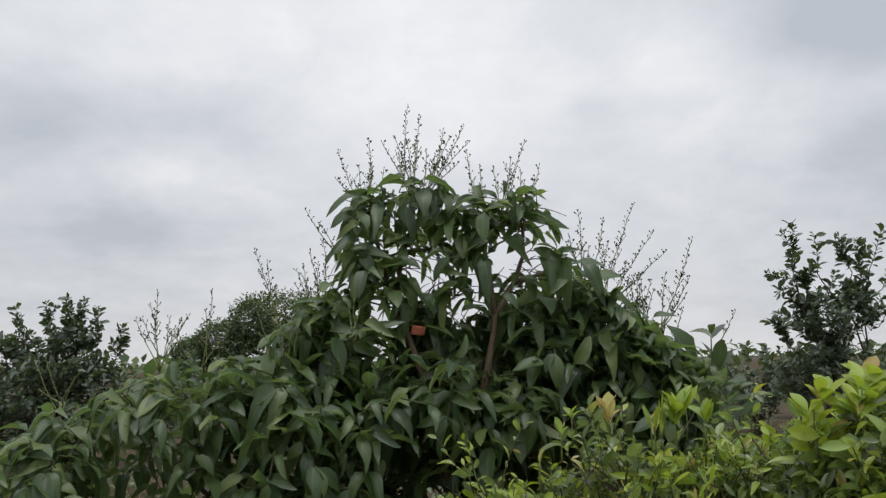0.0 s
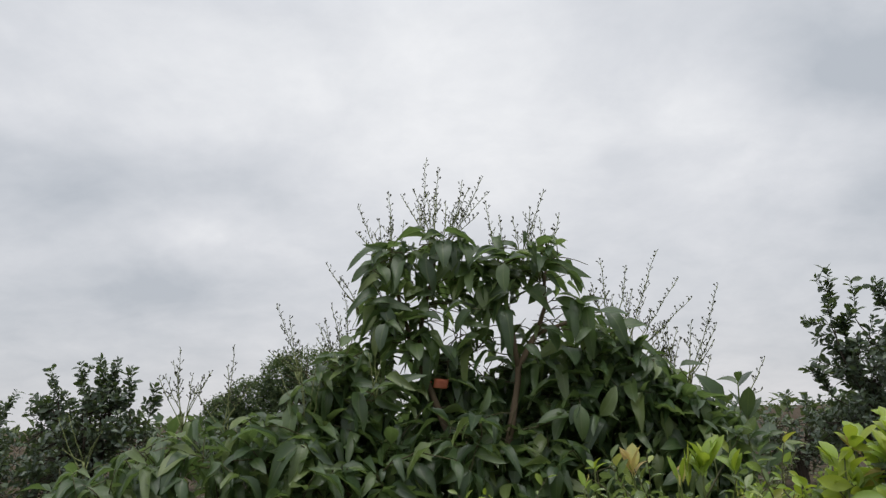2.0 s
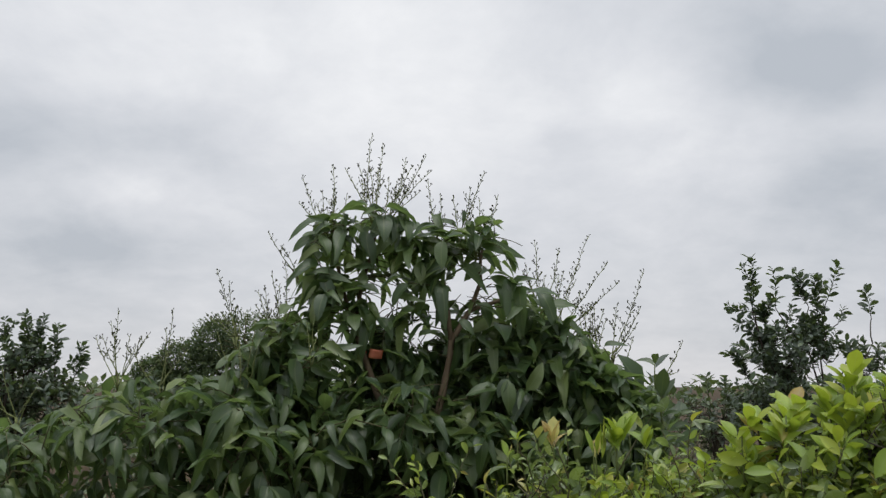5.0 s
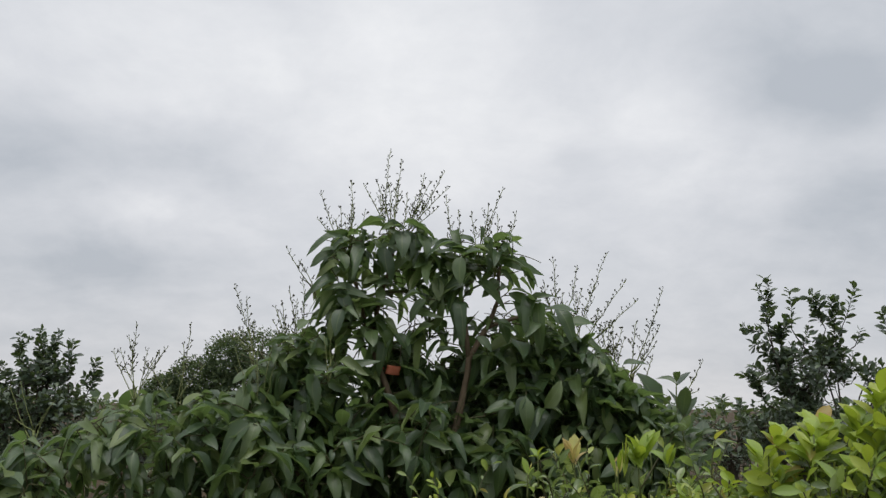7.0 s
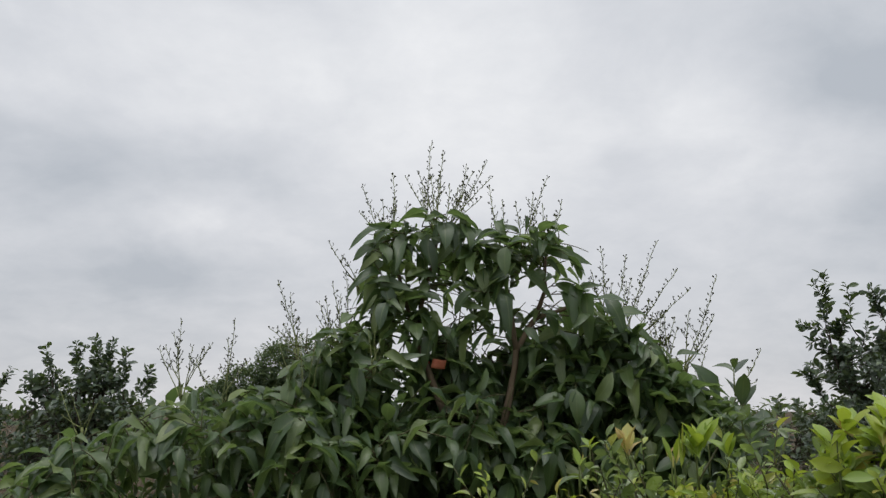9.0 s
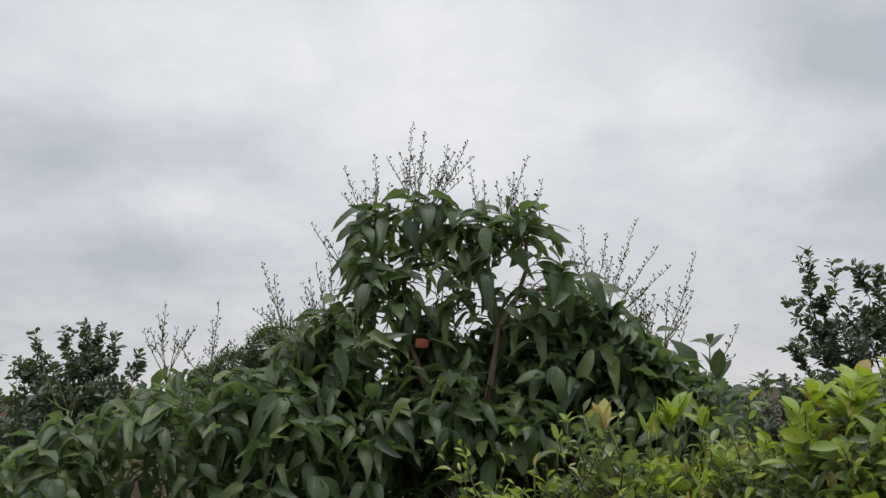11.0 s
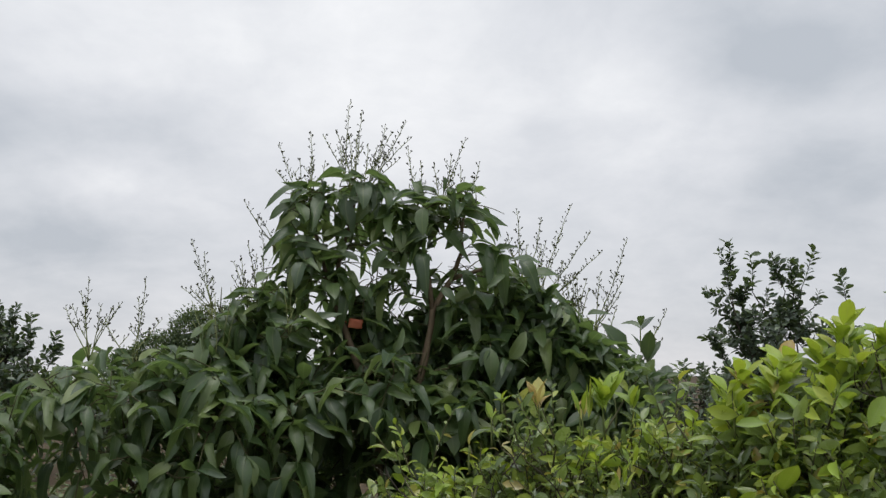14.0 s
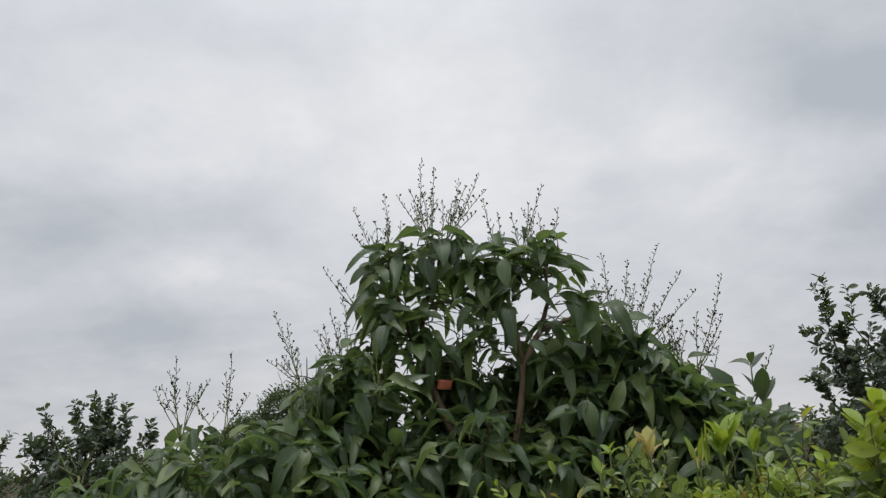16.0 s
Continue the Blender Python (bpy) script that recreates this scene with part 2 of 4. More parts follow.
# ---- building helpers ----
def mesh_from(name, verts, faces, mat, uvs=None, smooth=True):
    me = bpy.data.meshes.new(name)
    me.from_pydata([tuple(v) for v in verts], [], [tuple(f) for f in faces])
    if mat:
        me.materials.append(mat)
    if uvs is not None:
        layer = me.uv_layers.new(name="chart")
        layer.data.foreach_set("uv", np.asarray(uvs, dtype=np.float32).ravel())
    if smooth:
        me.polygons.foreach_set("use_smooth", [True] * len(me.polygons))
    me.update()
    return me


def part(name, me, parent, label="", kind=""):
    ob = new(name, me)
    ob.parent = parent
    return tagged(ob, label, kind=kind)


def thing(name, base, label, category, group="", kind=""):
    ob = new(name)
    ob.empty_display_size = 0.1
    ob.location = base
    return tagged(ob, label, category, group, kind)


def leaf_shape(width, tip, fold, droop, n, wave=0.0, stalk=0.06, twist=0.0, sway=0.0):
    """One leaf, 1 long, along +y with its face up: verts, faces and chart."""
    verts, faces, uv = [], [], []
    for i in range(n + 1):
        v = i / n
        w = width * 0.5 * max(math.sin(math.pi * min(1, v ** tip)), 0.0) ** 0.68
        w = max(w, 0.012 if i == 0 else 0.004)
        y = stalk + v * (1 - stalk)
        bend = -droop * y * y
        ripple = wave * math.sin(v * 9.0) * w
        a, mid = twist * v, sway * math.sin(math.pi * 0.5 * v) * v
        for sx in (-1, 0, 1):
            up = (fold * w + ripple * sx) * abs(sx)
            verts.append((mid + sx * w * math.cos(a) - up * math.sin(a), y * (1 - 0.25 * droop * y), bend + sx * w * math.sin(a) + up * math.cos(a)))
    for i in range(n):
        a = 3 * i
        faces += [(a, a + 1, a + 4, a + 3), (a + 1, a + 2, a + 5, a + 4)]
    # stalk
    k = len(verts)
    verts += [(-0.008, 0, 0), (0.008, 0, 0)]
    faces += [(k, k + 1, 2, 0)]
    for f in faces:
        for j in f:
            if j >= k:
                uv.append((0.5, 0.0))
            else:
                uv.append(((j % 3) / 2, (j // 3) / n))
    return np.array(verts), faces, np.array(uv)


LONGAN_SHAPES = [
    leaf_shape(0.42, 0.84, 0.40, 0.45, 6, 0.18, twist=0.4), leaf_shape(0.37, 0.80, 0.55, 0.85, 6, 0.25, twist=-0.7, sway=0.14),
    leaf_shape(0.44, 0.88, 0.30, 0.30, 6, 0.15, twist=0.25, sway=-0.08), leaf_shape(0.39, 0.82, 0.65, 0.65, 6, 0.35, twist=1.0, sway=-0.16),
    leaf_shape(0.38, 0.82, 0.45, 1.00, 6, 0.22, twist=-0.3, sway=0.08), leaf_shape(0.35, 0.78, 0.75, 0.50, 6, 0.3, twist=-1.2, sway=0.12),
]
CITRUS_SHAPES = [leaf_shape(0.40, 0.95, 0.45, 0.12, 5, twist=0.2), leaf_shape(0.33, 1.0, 0.7, 0.35, 5, twist=-0.4), leaf_shape(0.46, 1.0, 0.3, 0.05, 5), leaf_shape(0.36, 0.9, 0.6, 0.6, 5, twist=0.6), leaf_shape(0.30, 0.92, 0.5, 0.2, 5, twist=-0.8)]
YOUNG_SHAPES = [leaf_shape(0.50, 1.1, 0.3, 0.15, 5), leaf_shape(0.44, 1.0, 0.45, 0.3, 5, twist=0.3), leaf_shape(0.42, 1.05, 0.5, 0.05, 5, twist=-0.2)]
SLENDER_SHAPES = [leaf_shape(0.22, 0.95, 0.5, 0.1, 5, twist=0.3), leaf_shape(0.26, 1.0, 0.4, -0.2, 5), leaf_shape(0.2, 0.9, 0.6, 0.25, 5, twist=-0.5)]
FAR_SHAPES = [leaf_shape(0.46, 1.3, 0.3, 0.12, 4), leaf_shape(0.42, 1.2, 0.4, 0.25, 4)]
CLUMP_SHAPES = [leaf_shape(0.6, 1.0, 0.3, 0.2, 2)]


def aim(pos, way, up, size):
    """Matrix that lays a leaf at pos along way, its face towards up."""
    y = np.asarray(way, float)
    y = y / np.linalg.norm(y)
    x = np.cross(y, up)
    ln = np.linalg.norm(x)
    x = x / ln if ln > 1e-4 else np.array([1.0, 0, 0])
    z = np.cross(x, y)
    m = np.eye(4)
    m[:3, 0], m[:3, 1], m[:3, 2], m[:3, 3] = x * size, y * size, z * size, pos
    return m


class Leaves:
    """Collects leaves of one kind, then links the foremost ones singly and joins the rest."""

    def __init__(self, shapes, mat):
        self.shapes, self.mat, self.items = shapes, mat, []

    def add(self, rng, pos, way, up, size):
        self.items.append((rng.randrange(len(self.shapes)), aim(pos, way, up, size)))

    def finish(self, parent, single=0, name="leaf", rest="foliage", key=None, base=None):
        if not self.items:
            return
        base = np.array(parent.location if base is None else base)
        items = sorted(self.items, key=key or (lambda it: it[1][1, 3]))
        if single:
            protos = [mesh_from(name, v, f, self.mat, uv) for v, f, uv in self.shapes]
            for k, m in items[:single]:
                ob = part(name, protos[k], parent)
                mm = m.copy()
                mm[:3, 3] -= base
                ob.matrix_basis = Matrix(mm.tolist())
        items = items[single:]
        if not items:
            return
        vs, fs, us, at = [], [], [], 0
        for k, m in items:
            v, f, uv = self.shapes[k]
            vs.append(v @ m[:3, :3].T + m[:3, 3] - base)
            fs += [tuple(i + at for i in q) for q in f]
            us.append(uv)
            at += len(v)
        part(rest, mesh_from(rest, np.concatenate(vs), fs, self.mat, np.concatenate(us)), parent, kind="stuff")


class Tubes:
    """Collects tapered stems along paths and joins them."""

    def __init__(self):
        self.v, self.f = [], []

    def add(self, pts, r0, r1, sides=5):
        pts = [np.asarray(p, float) for p in pts]
        at, n = len(self.v), len(pts)
        for i, p in enumerate(pts):
            t = pts[min(i + 1, n - 1)] - pts[max(i - 1, 0)]
            t = t / (np.linalg.norm(t) + 1e-9)
            a = np.cross(t, (0.31, 0.95, 0.05))
            a = a / (np.linalg.norm(a) + 1e-9)
            b = np.cross(t, a)
            r = r0 + (r1 - r0) * i / (n - 1)
            for k in range(sides):
                c, s = math.cos(2 * math.pi * k / sides), math.sin(2 * math.pi * k / sides)
                self.v.append(p + r * (c * a + s * b))
        for i in range(n - 1):
            for k in range(sides):
                q = at + i * sides
                self.f.append((q + k, q + (k + 1) % sides, q + sides + (k + 1) % sides, q + sides + k))
        self.f.append(tuple(at + (n - 1) * sides + k for k in range(sides)))
        self.f.append(tuple(at + k for k in reversed(range(sides))))

    def mesh(self, name, mat, base):
        return mesh_from(name, np.array(self.v) - np.array(base), self.f, mat)


def bowed(rng, a, b, sag, n=6, rise=0.0):
    """A slightly crooked path from a to b."""
    a, b = np.asarray(a, float), np.asarray(b, float)
    off = np.array([rng.uniform(-1, 1), rng.uniform(-1, 1), rise])
    d = np.linalg.norm(b - a)
    out = []
    for i in range(n + 1):
        s = i / n
        jit = np.array([rng.uniform(-1, 1) for _ in range(3)]) * 0.012 * d * (0 < i < n)
        out.append(a + (b - a) * s + off * sag * d * math.sin(math.pi * s) + jit)
    return out


def unit(v):
    v = np.asarray(v, float)
    return v / (np.linalg.norm(v) + 1e-9)


def ball(rng):
    while True:
        p = np.array([rng.uniform(-1, 1) for _ in range(3)])
        if 0.02 < p @ p < 1:
            return p


UP = np.array([0, 0, 1.0])

# ---- ground ----
def ground():
    rng = random.Random(3)
    n, verts, faces = 90, [], []
    for j in range(n + 1):
        for i in range(n + 1):
            u, v = (i / n * 2 - 1), (j / n * 2 - 1)
            x, y = 900 * math.copysign(abs(u) ** 3.2, u), 900 * math.copysign(abs(v) ** 3.2, v)
            z = 0.05 * noise.noise((x * 0.6, y * 0.6, 0)) + 0.02 * noise.noise((x * 2.3, y * 2.3, 4))
            verts.append((x, y, z if abs(x) + abs(y) < 120 else 0.0))
    for j in range(n):
        for i in range(n):
            a = j * (n + 1) + i
            faces.append((a, a + 1, a + n + 2, a + n + 1))
    ob = new("ground", mesh_from("ground", verts, faces, SOIL))
    tagged(ob, "dry brown orchard soil under the fruit trees", "ground", kind="structure")


ground()


def dry_grass():
    """Dead grass and weeds between the rows."""
    rng = random.Random(8)
    t = Tubes()
    for _ in range(260):
        x, y = rng.uniform(-8, 6), rng.uniform(2.5, 11)
        for _ in range(7):
            h, a = rng.uniform(0.08, 0.3), rng.uniform(0, 6.28)
            p = np.array([x + rng.uniform(-0.06, 0.06), y + rng.uniform(-0.06, 0.06), -0.02])
            q = p + (math.cos(a) * h * 0.5, math.sin(a) * h * 0.5, h)
            t.add([p, (p + q) / 2 + (0, 0, h * 0.12), q], 0.004, 0.0012, 3)
    tagged(new("dry_grass", t.mesh("dry_grass", STRAW, (0, 0, 0))), "dry straw-coloured grass tufts on bare soil", "grass", kind="stuff")


dry_grass()


def weeds():
    """Low green weeds that cover the soil under the trees."""
    rng = random.Random(15)
    lv = Leaves(FAR_SHAPES, WEED)
    for k in range(3600):
        y = 1.9 + 17 * rng.random() ** 1.5 if k < 2600 else rng.uniform(-7, 4)
        x = rng.uniform(-1.0, 1.0) * (2.0 + 0.75 * max(y, 0) if k < 2600 else 8.0)
        if noise.noise((x * 0.5, y * 0.5, 7.0)) < -0.22:
            continue
        h = rng.uniform(0.05, 0.28)
        for _ in range(14):
            a = rng.uniform(0, 6.28)
            lv.add(rng, np.array([x + rng.uniform(-0.1, 0.1), y + rng.uniform(-0.1, 0.1), rng.uniform(0, h)]), (math.cos(a), math.sin(a), rng.uniform(-0.1, 0.9)), UP, rng.uniform(0.06, 0.14))
    holder = thing("weeds", (0, 0, 0), "low green weeds covering the orchard soil", "weeds", kind="stuff")
    lv.finish(holder, 0, "leaf", "weed_leaves")


weeds()


# ---- the flowering longan tree ----
def compound_leaf(rng, leaves, twigs, pos, way, length, size=1.0):
    """A drooping leaf stalk with paired leaflets that hang from it."""
    way = unit(way)
    sag = rng.uniform(0.08, 0.42) * length
    path = [pos + way * length * s - UP * sag * s * s for s in (0, 0.33, 0.66, 1.0)]
    twigs.add(path, 0.0022, 0.0012, 3)
    side = unit(np.cross(way, UP) + np.array([1e-3, 0, 0]))
    pairs = rng.choice((2, 2, 3, 3))
    for k in range(pairs):
        s = 0.35 + 0.65 * k / max(pairs - 1, 1)
        p = pos + way * length * s - UP * sag * s * s
        along = unit(way - UP * 2 * sag / length * s)
        for sg in (-1, 1):
            if rng.random() < 0.08:
                continue
            d = unit(side * sg * rng.uniform(0.35, 1.0) + along * rng.uniform(0.4, 1.0) - UP * rng.uniform(-0.85, 0.6))
            up = unit(UP + way * 0.5 + side * sg * 0.25 + np.array([rng.uniform(-0.55, 0.55) for _ in range(3)]))
            leaves.add(rng, p, d, up, size * rng.uniform(0.065, 0.122) * (0.85 if k == 0 else 1.0))
    if rng.random() < 0.5:
        leaves.add(rng, path[-1], unit(way - UP * rng.uniform(0.6, 1.4)), unit(UP + way), size * rng.uniform(0.085, 0.13))


def shoot(rng, leaves, twigs, tip, out, n, spread=1.0, size=1.0):
    """A whorl of compound leaves round a shoot's tip."""
    a0 = rng.uniform(0, 6.28)
    x = unit(np.cross(out, (0.2, 0.3, 0.93)))
    y = np.cross(out, x)
    for k in range(n):
        a = a0 + k * 2.4
        w = unit(out * rng.uniform(0.25, 0.8) + (x * math.cos(a) + y * math.sin(a)) * spread + UP * 0.12)
        compound_leaf(rng, leaves, twigs, tip - out * 0.012 * k, w, rng.uniform(0.05, 0.12), size)


def flower_panicle(tree, rng, base, tips, bare=False):
    """Pale upright flower stems with alternate side sprays and clustered spindle buds."""
    stems, buds = Tubes(), Tubes()
    base = np.array(base)

    def bud(p, way, r):
        for _ in range(rng.choice((1, 1, 2, 2, 3))):
            d = unit(way + np.array([rng.uniform(-1, 1), rng.uniform(-1, 1), rng.uniform(-0.4, 1)]) * 0.9)
            q = p + d * r * 2.2
            buds.add([p, p + d * r * 0.8, q, q + d * r * 1.2], r * 0.55, r * 0.85, 4)

    def spray(p, out, reach, r):
        q = p + out * reach * 0.55 + UP * reach * 0.1
        e = p + out * reach * 0.9 + UP * reach * 0.45
        stems.add([p, q, e], 0.0009, 0.0007, 3)
        bud(e, unit(e - q), r)
        if reach > 0.011:
            bud(q, out, r * 0.85)

    for dx, dz in tips:
        ln = math.hypot(dx, dz)
        tip = base + np.array([dx, rng.uniform(-0.2, 0.2) * ln, dz])
        root = base + np.array([dx * 0.12 + rng.uniform(-0.012, 0.012), rng.uniform(-0.02, 0.02), -0.015])
        path = bowed(rng, root, tip, 0.05, 7, -0.5)
        stems.add([base - UP * 0.055, root], 0.0022, 0.0018, 4)
        stems.add(path, 0.0017, 0.0008, 4)
        if bare:
            continue
        bud(tip, UP, 0.0017)
        n, a = max(3, int(ln / 0.0145)), rng.uniform(0, 6.28)
        for k in range(n):
            s = 0.34 + 0.64 * (k + rng.uniform(0.1, 0.9)) / n
            i = min(int(s * 7), 6)
            p = path[i] + (path[i + 1] - path[i]) * (s * 7 - i)
            a += 2.6 + rng.uniform(-0.6, 0.6)
            out = unit(np.array([math.cos(a), math.sin(a), rng.uniform(0.1, 0.7)]))
            spray(p, out, rng.uniform(0.005, 0.013) * (1.35 - 0.6 * s), rng.uniform(0.0016, 0.0023))
        for _ in range(int(ln / 0.07)):
            s = rng.uniform(0.25, 0.6)
            i = int(s * 7)
            p = path[i] + (path[i + 1] - path[i]) * (s * 7 - i)
            k = rng.uniform(0, 6.28)
            e = p + np.array([math.cos(k), math.sin(k), 1.3]) * rng.uniform(0.012, 0.026)
            side = bowed(rng, p, e, 0.1, 3, -0.6)
            stems.add(side, 0.0011, 0.0008, 3)
            bud(e, UP, 0.0017)
            for f in (1, 2):
                spray(side[f], unit(np.array([rng.uniform(-1, 1), rng.uniform(-1, 1), 0.4])), rng.uniform(0.005, 0.010), 0.0016)
    at = np.array(tree.location)
    if bare:
        part("flower_stalk", stems.mesh("flower_stalk", PALE_STEM, at), tree, "bare pale green flower stalk")
        return
    ob = part("flower_panicle", stems.mesh("flower_panicle", PALE_STEM, at), tree, "pale green flower stem set with brown buds")
    part("bud_spray", buds.mesh("bud_spray", BUD, at), ob, kind="stuff")


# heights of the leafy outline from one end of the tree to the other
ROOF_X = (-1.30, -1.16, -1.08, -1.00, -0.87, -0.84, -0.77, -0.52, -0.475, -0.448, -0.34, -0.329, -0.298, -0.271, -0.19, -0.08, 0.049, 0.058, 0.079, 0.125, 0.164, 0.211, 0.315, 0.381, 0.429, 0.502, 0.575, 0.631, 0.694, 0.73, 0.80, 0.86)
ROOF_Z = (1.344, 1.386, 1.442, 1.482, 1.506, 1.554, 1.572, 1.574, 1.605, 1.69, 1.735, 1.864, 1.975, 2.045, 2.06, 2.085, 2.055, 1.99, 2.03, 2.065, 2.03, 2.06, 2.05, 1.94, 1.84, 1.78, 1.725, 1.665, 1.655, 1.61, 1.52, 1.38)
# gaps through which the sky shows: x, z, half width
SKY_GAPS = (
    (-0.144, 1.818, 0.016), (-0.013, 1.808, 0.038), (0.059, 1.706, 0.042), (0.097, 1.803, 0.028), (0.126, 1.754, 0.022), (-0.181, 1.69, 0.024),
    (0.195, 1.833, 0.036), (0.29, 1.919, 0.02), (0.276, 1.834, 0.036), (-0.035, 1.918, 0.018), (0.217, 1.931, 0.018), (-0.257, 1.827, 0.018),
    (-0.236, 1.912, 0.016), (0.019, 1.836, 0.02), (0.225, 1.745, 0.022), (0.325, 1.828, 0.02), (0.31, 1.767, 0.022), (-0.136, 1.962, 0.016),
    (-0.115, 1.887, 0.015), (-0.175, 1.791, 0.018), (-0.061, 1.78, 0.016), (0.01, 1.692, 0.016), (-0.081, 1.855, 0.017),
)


def longan_tree():
    rng = random.Random(21)
    base = (0.1, 2.6, -0.05)
    tree = thing("longan_tree", base, "young longan tree with drooping dark green leaves and flower panicles", "tree")
    leaves, twigs = Leaves(LONGAN_SHAPES, LONGAN), Tubes()
    # limbs: each a crooked tube from the low fork
    fork = np.array([0.09, 2.6, 0.42])
    trunk = Tubes()
    trunk.add(bowed(rng, base, fork, 0.03, 6), 0.05, 0.036, 10)
    part("trunk", trunk.mesh("trunk", BARK, base), tree, "grey-brown trunk")
    ways = [
        [(0.05, 2.50, 0.95), (0.005, 2.42, 1.42), (-0.06, 2.41, 1.531), (-0.093, 2.41, 1.628), (-0.131, 2.44, 1.726), (-0.171, 2.45, 1.858), (-0.20, 2.47, 2.02)],
        [(0.11, 2.50, 0.95), (0.105, 2.40, 1.40), (0.141, 2.39, 1.538), (0.163, 2.39, 1.672), (0.222, 2.41, 1.768), (0.256, 2.42, 1.856), (0.262, 2.43, 1.96)],
        [(0.22, 2.6, 0.95), (0.27, 2.6, 1.40), (0.40, 2.55, 1.62)],
        [(0.30, 2.55, 0.9), (0.48, 2.5, 1.30), (0.65, 2.46, 1.52)],
        [(-0.12, 2.55, 0.85), (-0.32, 2.45, 1.18), (-0.44, 2.42, 1.52)],
        [(-0.25, 2.5, 0.78), (-0.55, 2.35, 1.08), (-0.82, 2.26, 1.38)],
        [(-0.2, 2.42, 0.7), (-0.6, 2.22, 0.92), (-1.0, 2.12, 1.22)],
        [(0.0, 2.50, 0.85), (-0.2, 2.40, 1.15), (-0.34, 2.3, 1.38)],
    ]
    nodes = []

    def limb(pts, r0, r1):
        t, path = Tubes(), []
        pts = [np.array(p) for p in pts]
        for a, b in zip(pts, pts[1:]):
            path += bowed(rng, a, b, 0.04, 3)[:-1]
        path.append(pts[-1])
        t.add(path, r0, r1, 7)
        part("limb", t.mesh("limb", BARK, base), tree)
        return path

    for w in ways:
        nodes += limb([fork] + w, 0.0155, 0.0045)[4:]
    for w in ([(-0.125, 2.44, 1.71), (-0.10, 2.45, 1.87), (-0.06, 2.44, 2.06)], [(0.163, 2.39, 1.672), (0.152, 2.39, 1.773), (0.133, 2.39, 1.874), (0.131, 2.40, 1.97)],
              [(0.222, 2.41, 1.768), (0.31, 2.45, 1.80), (0.38, 2.50, 1.84)], [(0.40, 2.55, 1.60), (0.50, 2.58, 1.70), (0.53, 2.59, 1.76)]):
        nodes += limb(w, 0.008, 0.004)

    def limb_to(p, r=0.0032):
        q = min(nodes, key=lambda k: np.linalg.norm(k - p) + max(0, k[2] - p[2]) * 2)
        path = bowed(rng, q, p, 0.06, 5, -0.3)
        twigs.add(path, r, 0.0015, 4)
        nodes.append(path[3])
        return path

    # leafy masses: centre, half sizes, number of shoots
    masses = [
        ((-0.14, 2.46, 2.02), (0.13, 0.06, 0.05), 10),
        ((-0.15, 2.50, 1.90), (0.13, 0.08, 0.09), 9),
        ((-0.18, 2.48, 1.77), (0.13, 0.09, 0.10), 11),
        ((-0.03, 2.49, 1.73), (0.12, 0.07, 0.08), 10),
        ((0.64, 2.46, 1.40), (0.13, 0.12, 0.13), 26),
        ((0.76, 2.40, 1.38), (0.09, 0.12, 0.12), 16),
        ((-0.40, 2.36, 1.66), (0.11, 0.08, 0.06), 12),
        ((0.55, 2.52, 1.67), (0.12, 0.08, 0.06), 12),
        ((0.05, 2.50, 1.63), (0.16, 0.08, 0.05), 9),
        ((0.20, 2.43, 1.99), (0.14, 0.06, 0.05), 8),
        ((0.20, 2.46, 1.89), (0.16, 0.08, 0.08), 6),
        ((0.14, 2.46, 1.77), (0.20, 0.08, 0.09), 10),
        ((0.05, 2.50, 1.62), (0.18, 0.08, 0.08), 12),
        ((0.33, 2.48, 1.72), (0.15, 0.10, 0.11), 12),
        ((0.30, 2.50, 1.66), (0.12, 0.08, 0.06), 9),
        ((0.48, 2.54, 1.62), (0.18, 0.14, 0.12), 15),
        ((0.60, 2.48, 1.52), (0.14, 0.12, 0.13), 18),
        ((0.32, 2.46, 1.50), (0.28, 0.12, 0.12), 18),
        ((0.03, 2.60, 1.52), (0.34, 0.10, 0.10), 22),
        ((0.10, 2.62, 1.42), (0.60, 0.25, 0.18), 40),
        ((0.10, 2.38, 1.32), (0.45, 0.14, 0.14), 15),
        ((0.08, 2.31, 1.46), (0.34, 0.05, 0.08), 12),
        ((-0.31, 2.44, 1.62), (0.14, 0.14, 0.12), 17),
        ((-0.46, 2.38, 1.48), (0.22, 0.18, 0.12), 26),
        ((-0.36, 2.22, 1.38), (0.25, 0.14, 0.14), 12),
        ((-0.78, 2.26, 1.38), (0.28, 0.20, 0.14), 24),
        ((-1.02, 2.14, 1.28), (0.16, 0.2, 0.12), 12),
        ((-1.10, 2.24, 1.12), (0.26, 0.2, 0.15), 18),
        ((-0.60, 2.32, 1.06), (0.55, 0.30, 0.24), 46),
        ((0.0, 2.55, 1.06), (0.6, 0.3, 0.24), 34),
        ((-0.2, 2.6, 0.78), (0.7, 0.4, 0.2), 26),
        ((-0.95, 2.5, 1.0), (0.35, 0.3, 0.25), 26),
        ((-0.05, 2.75, 1.02), (0.35, 0.2, 0.2), 22),
        ((-0.54, 2.75, 1.04), (0.3, 0.15, 0.2), 24),
        ((0.0, 2.80, 1.30), (0.6, 0.2, 0.26), 26),
    ]
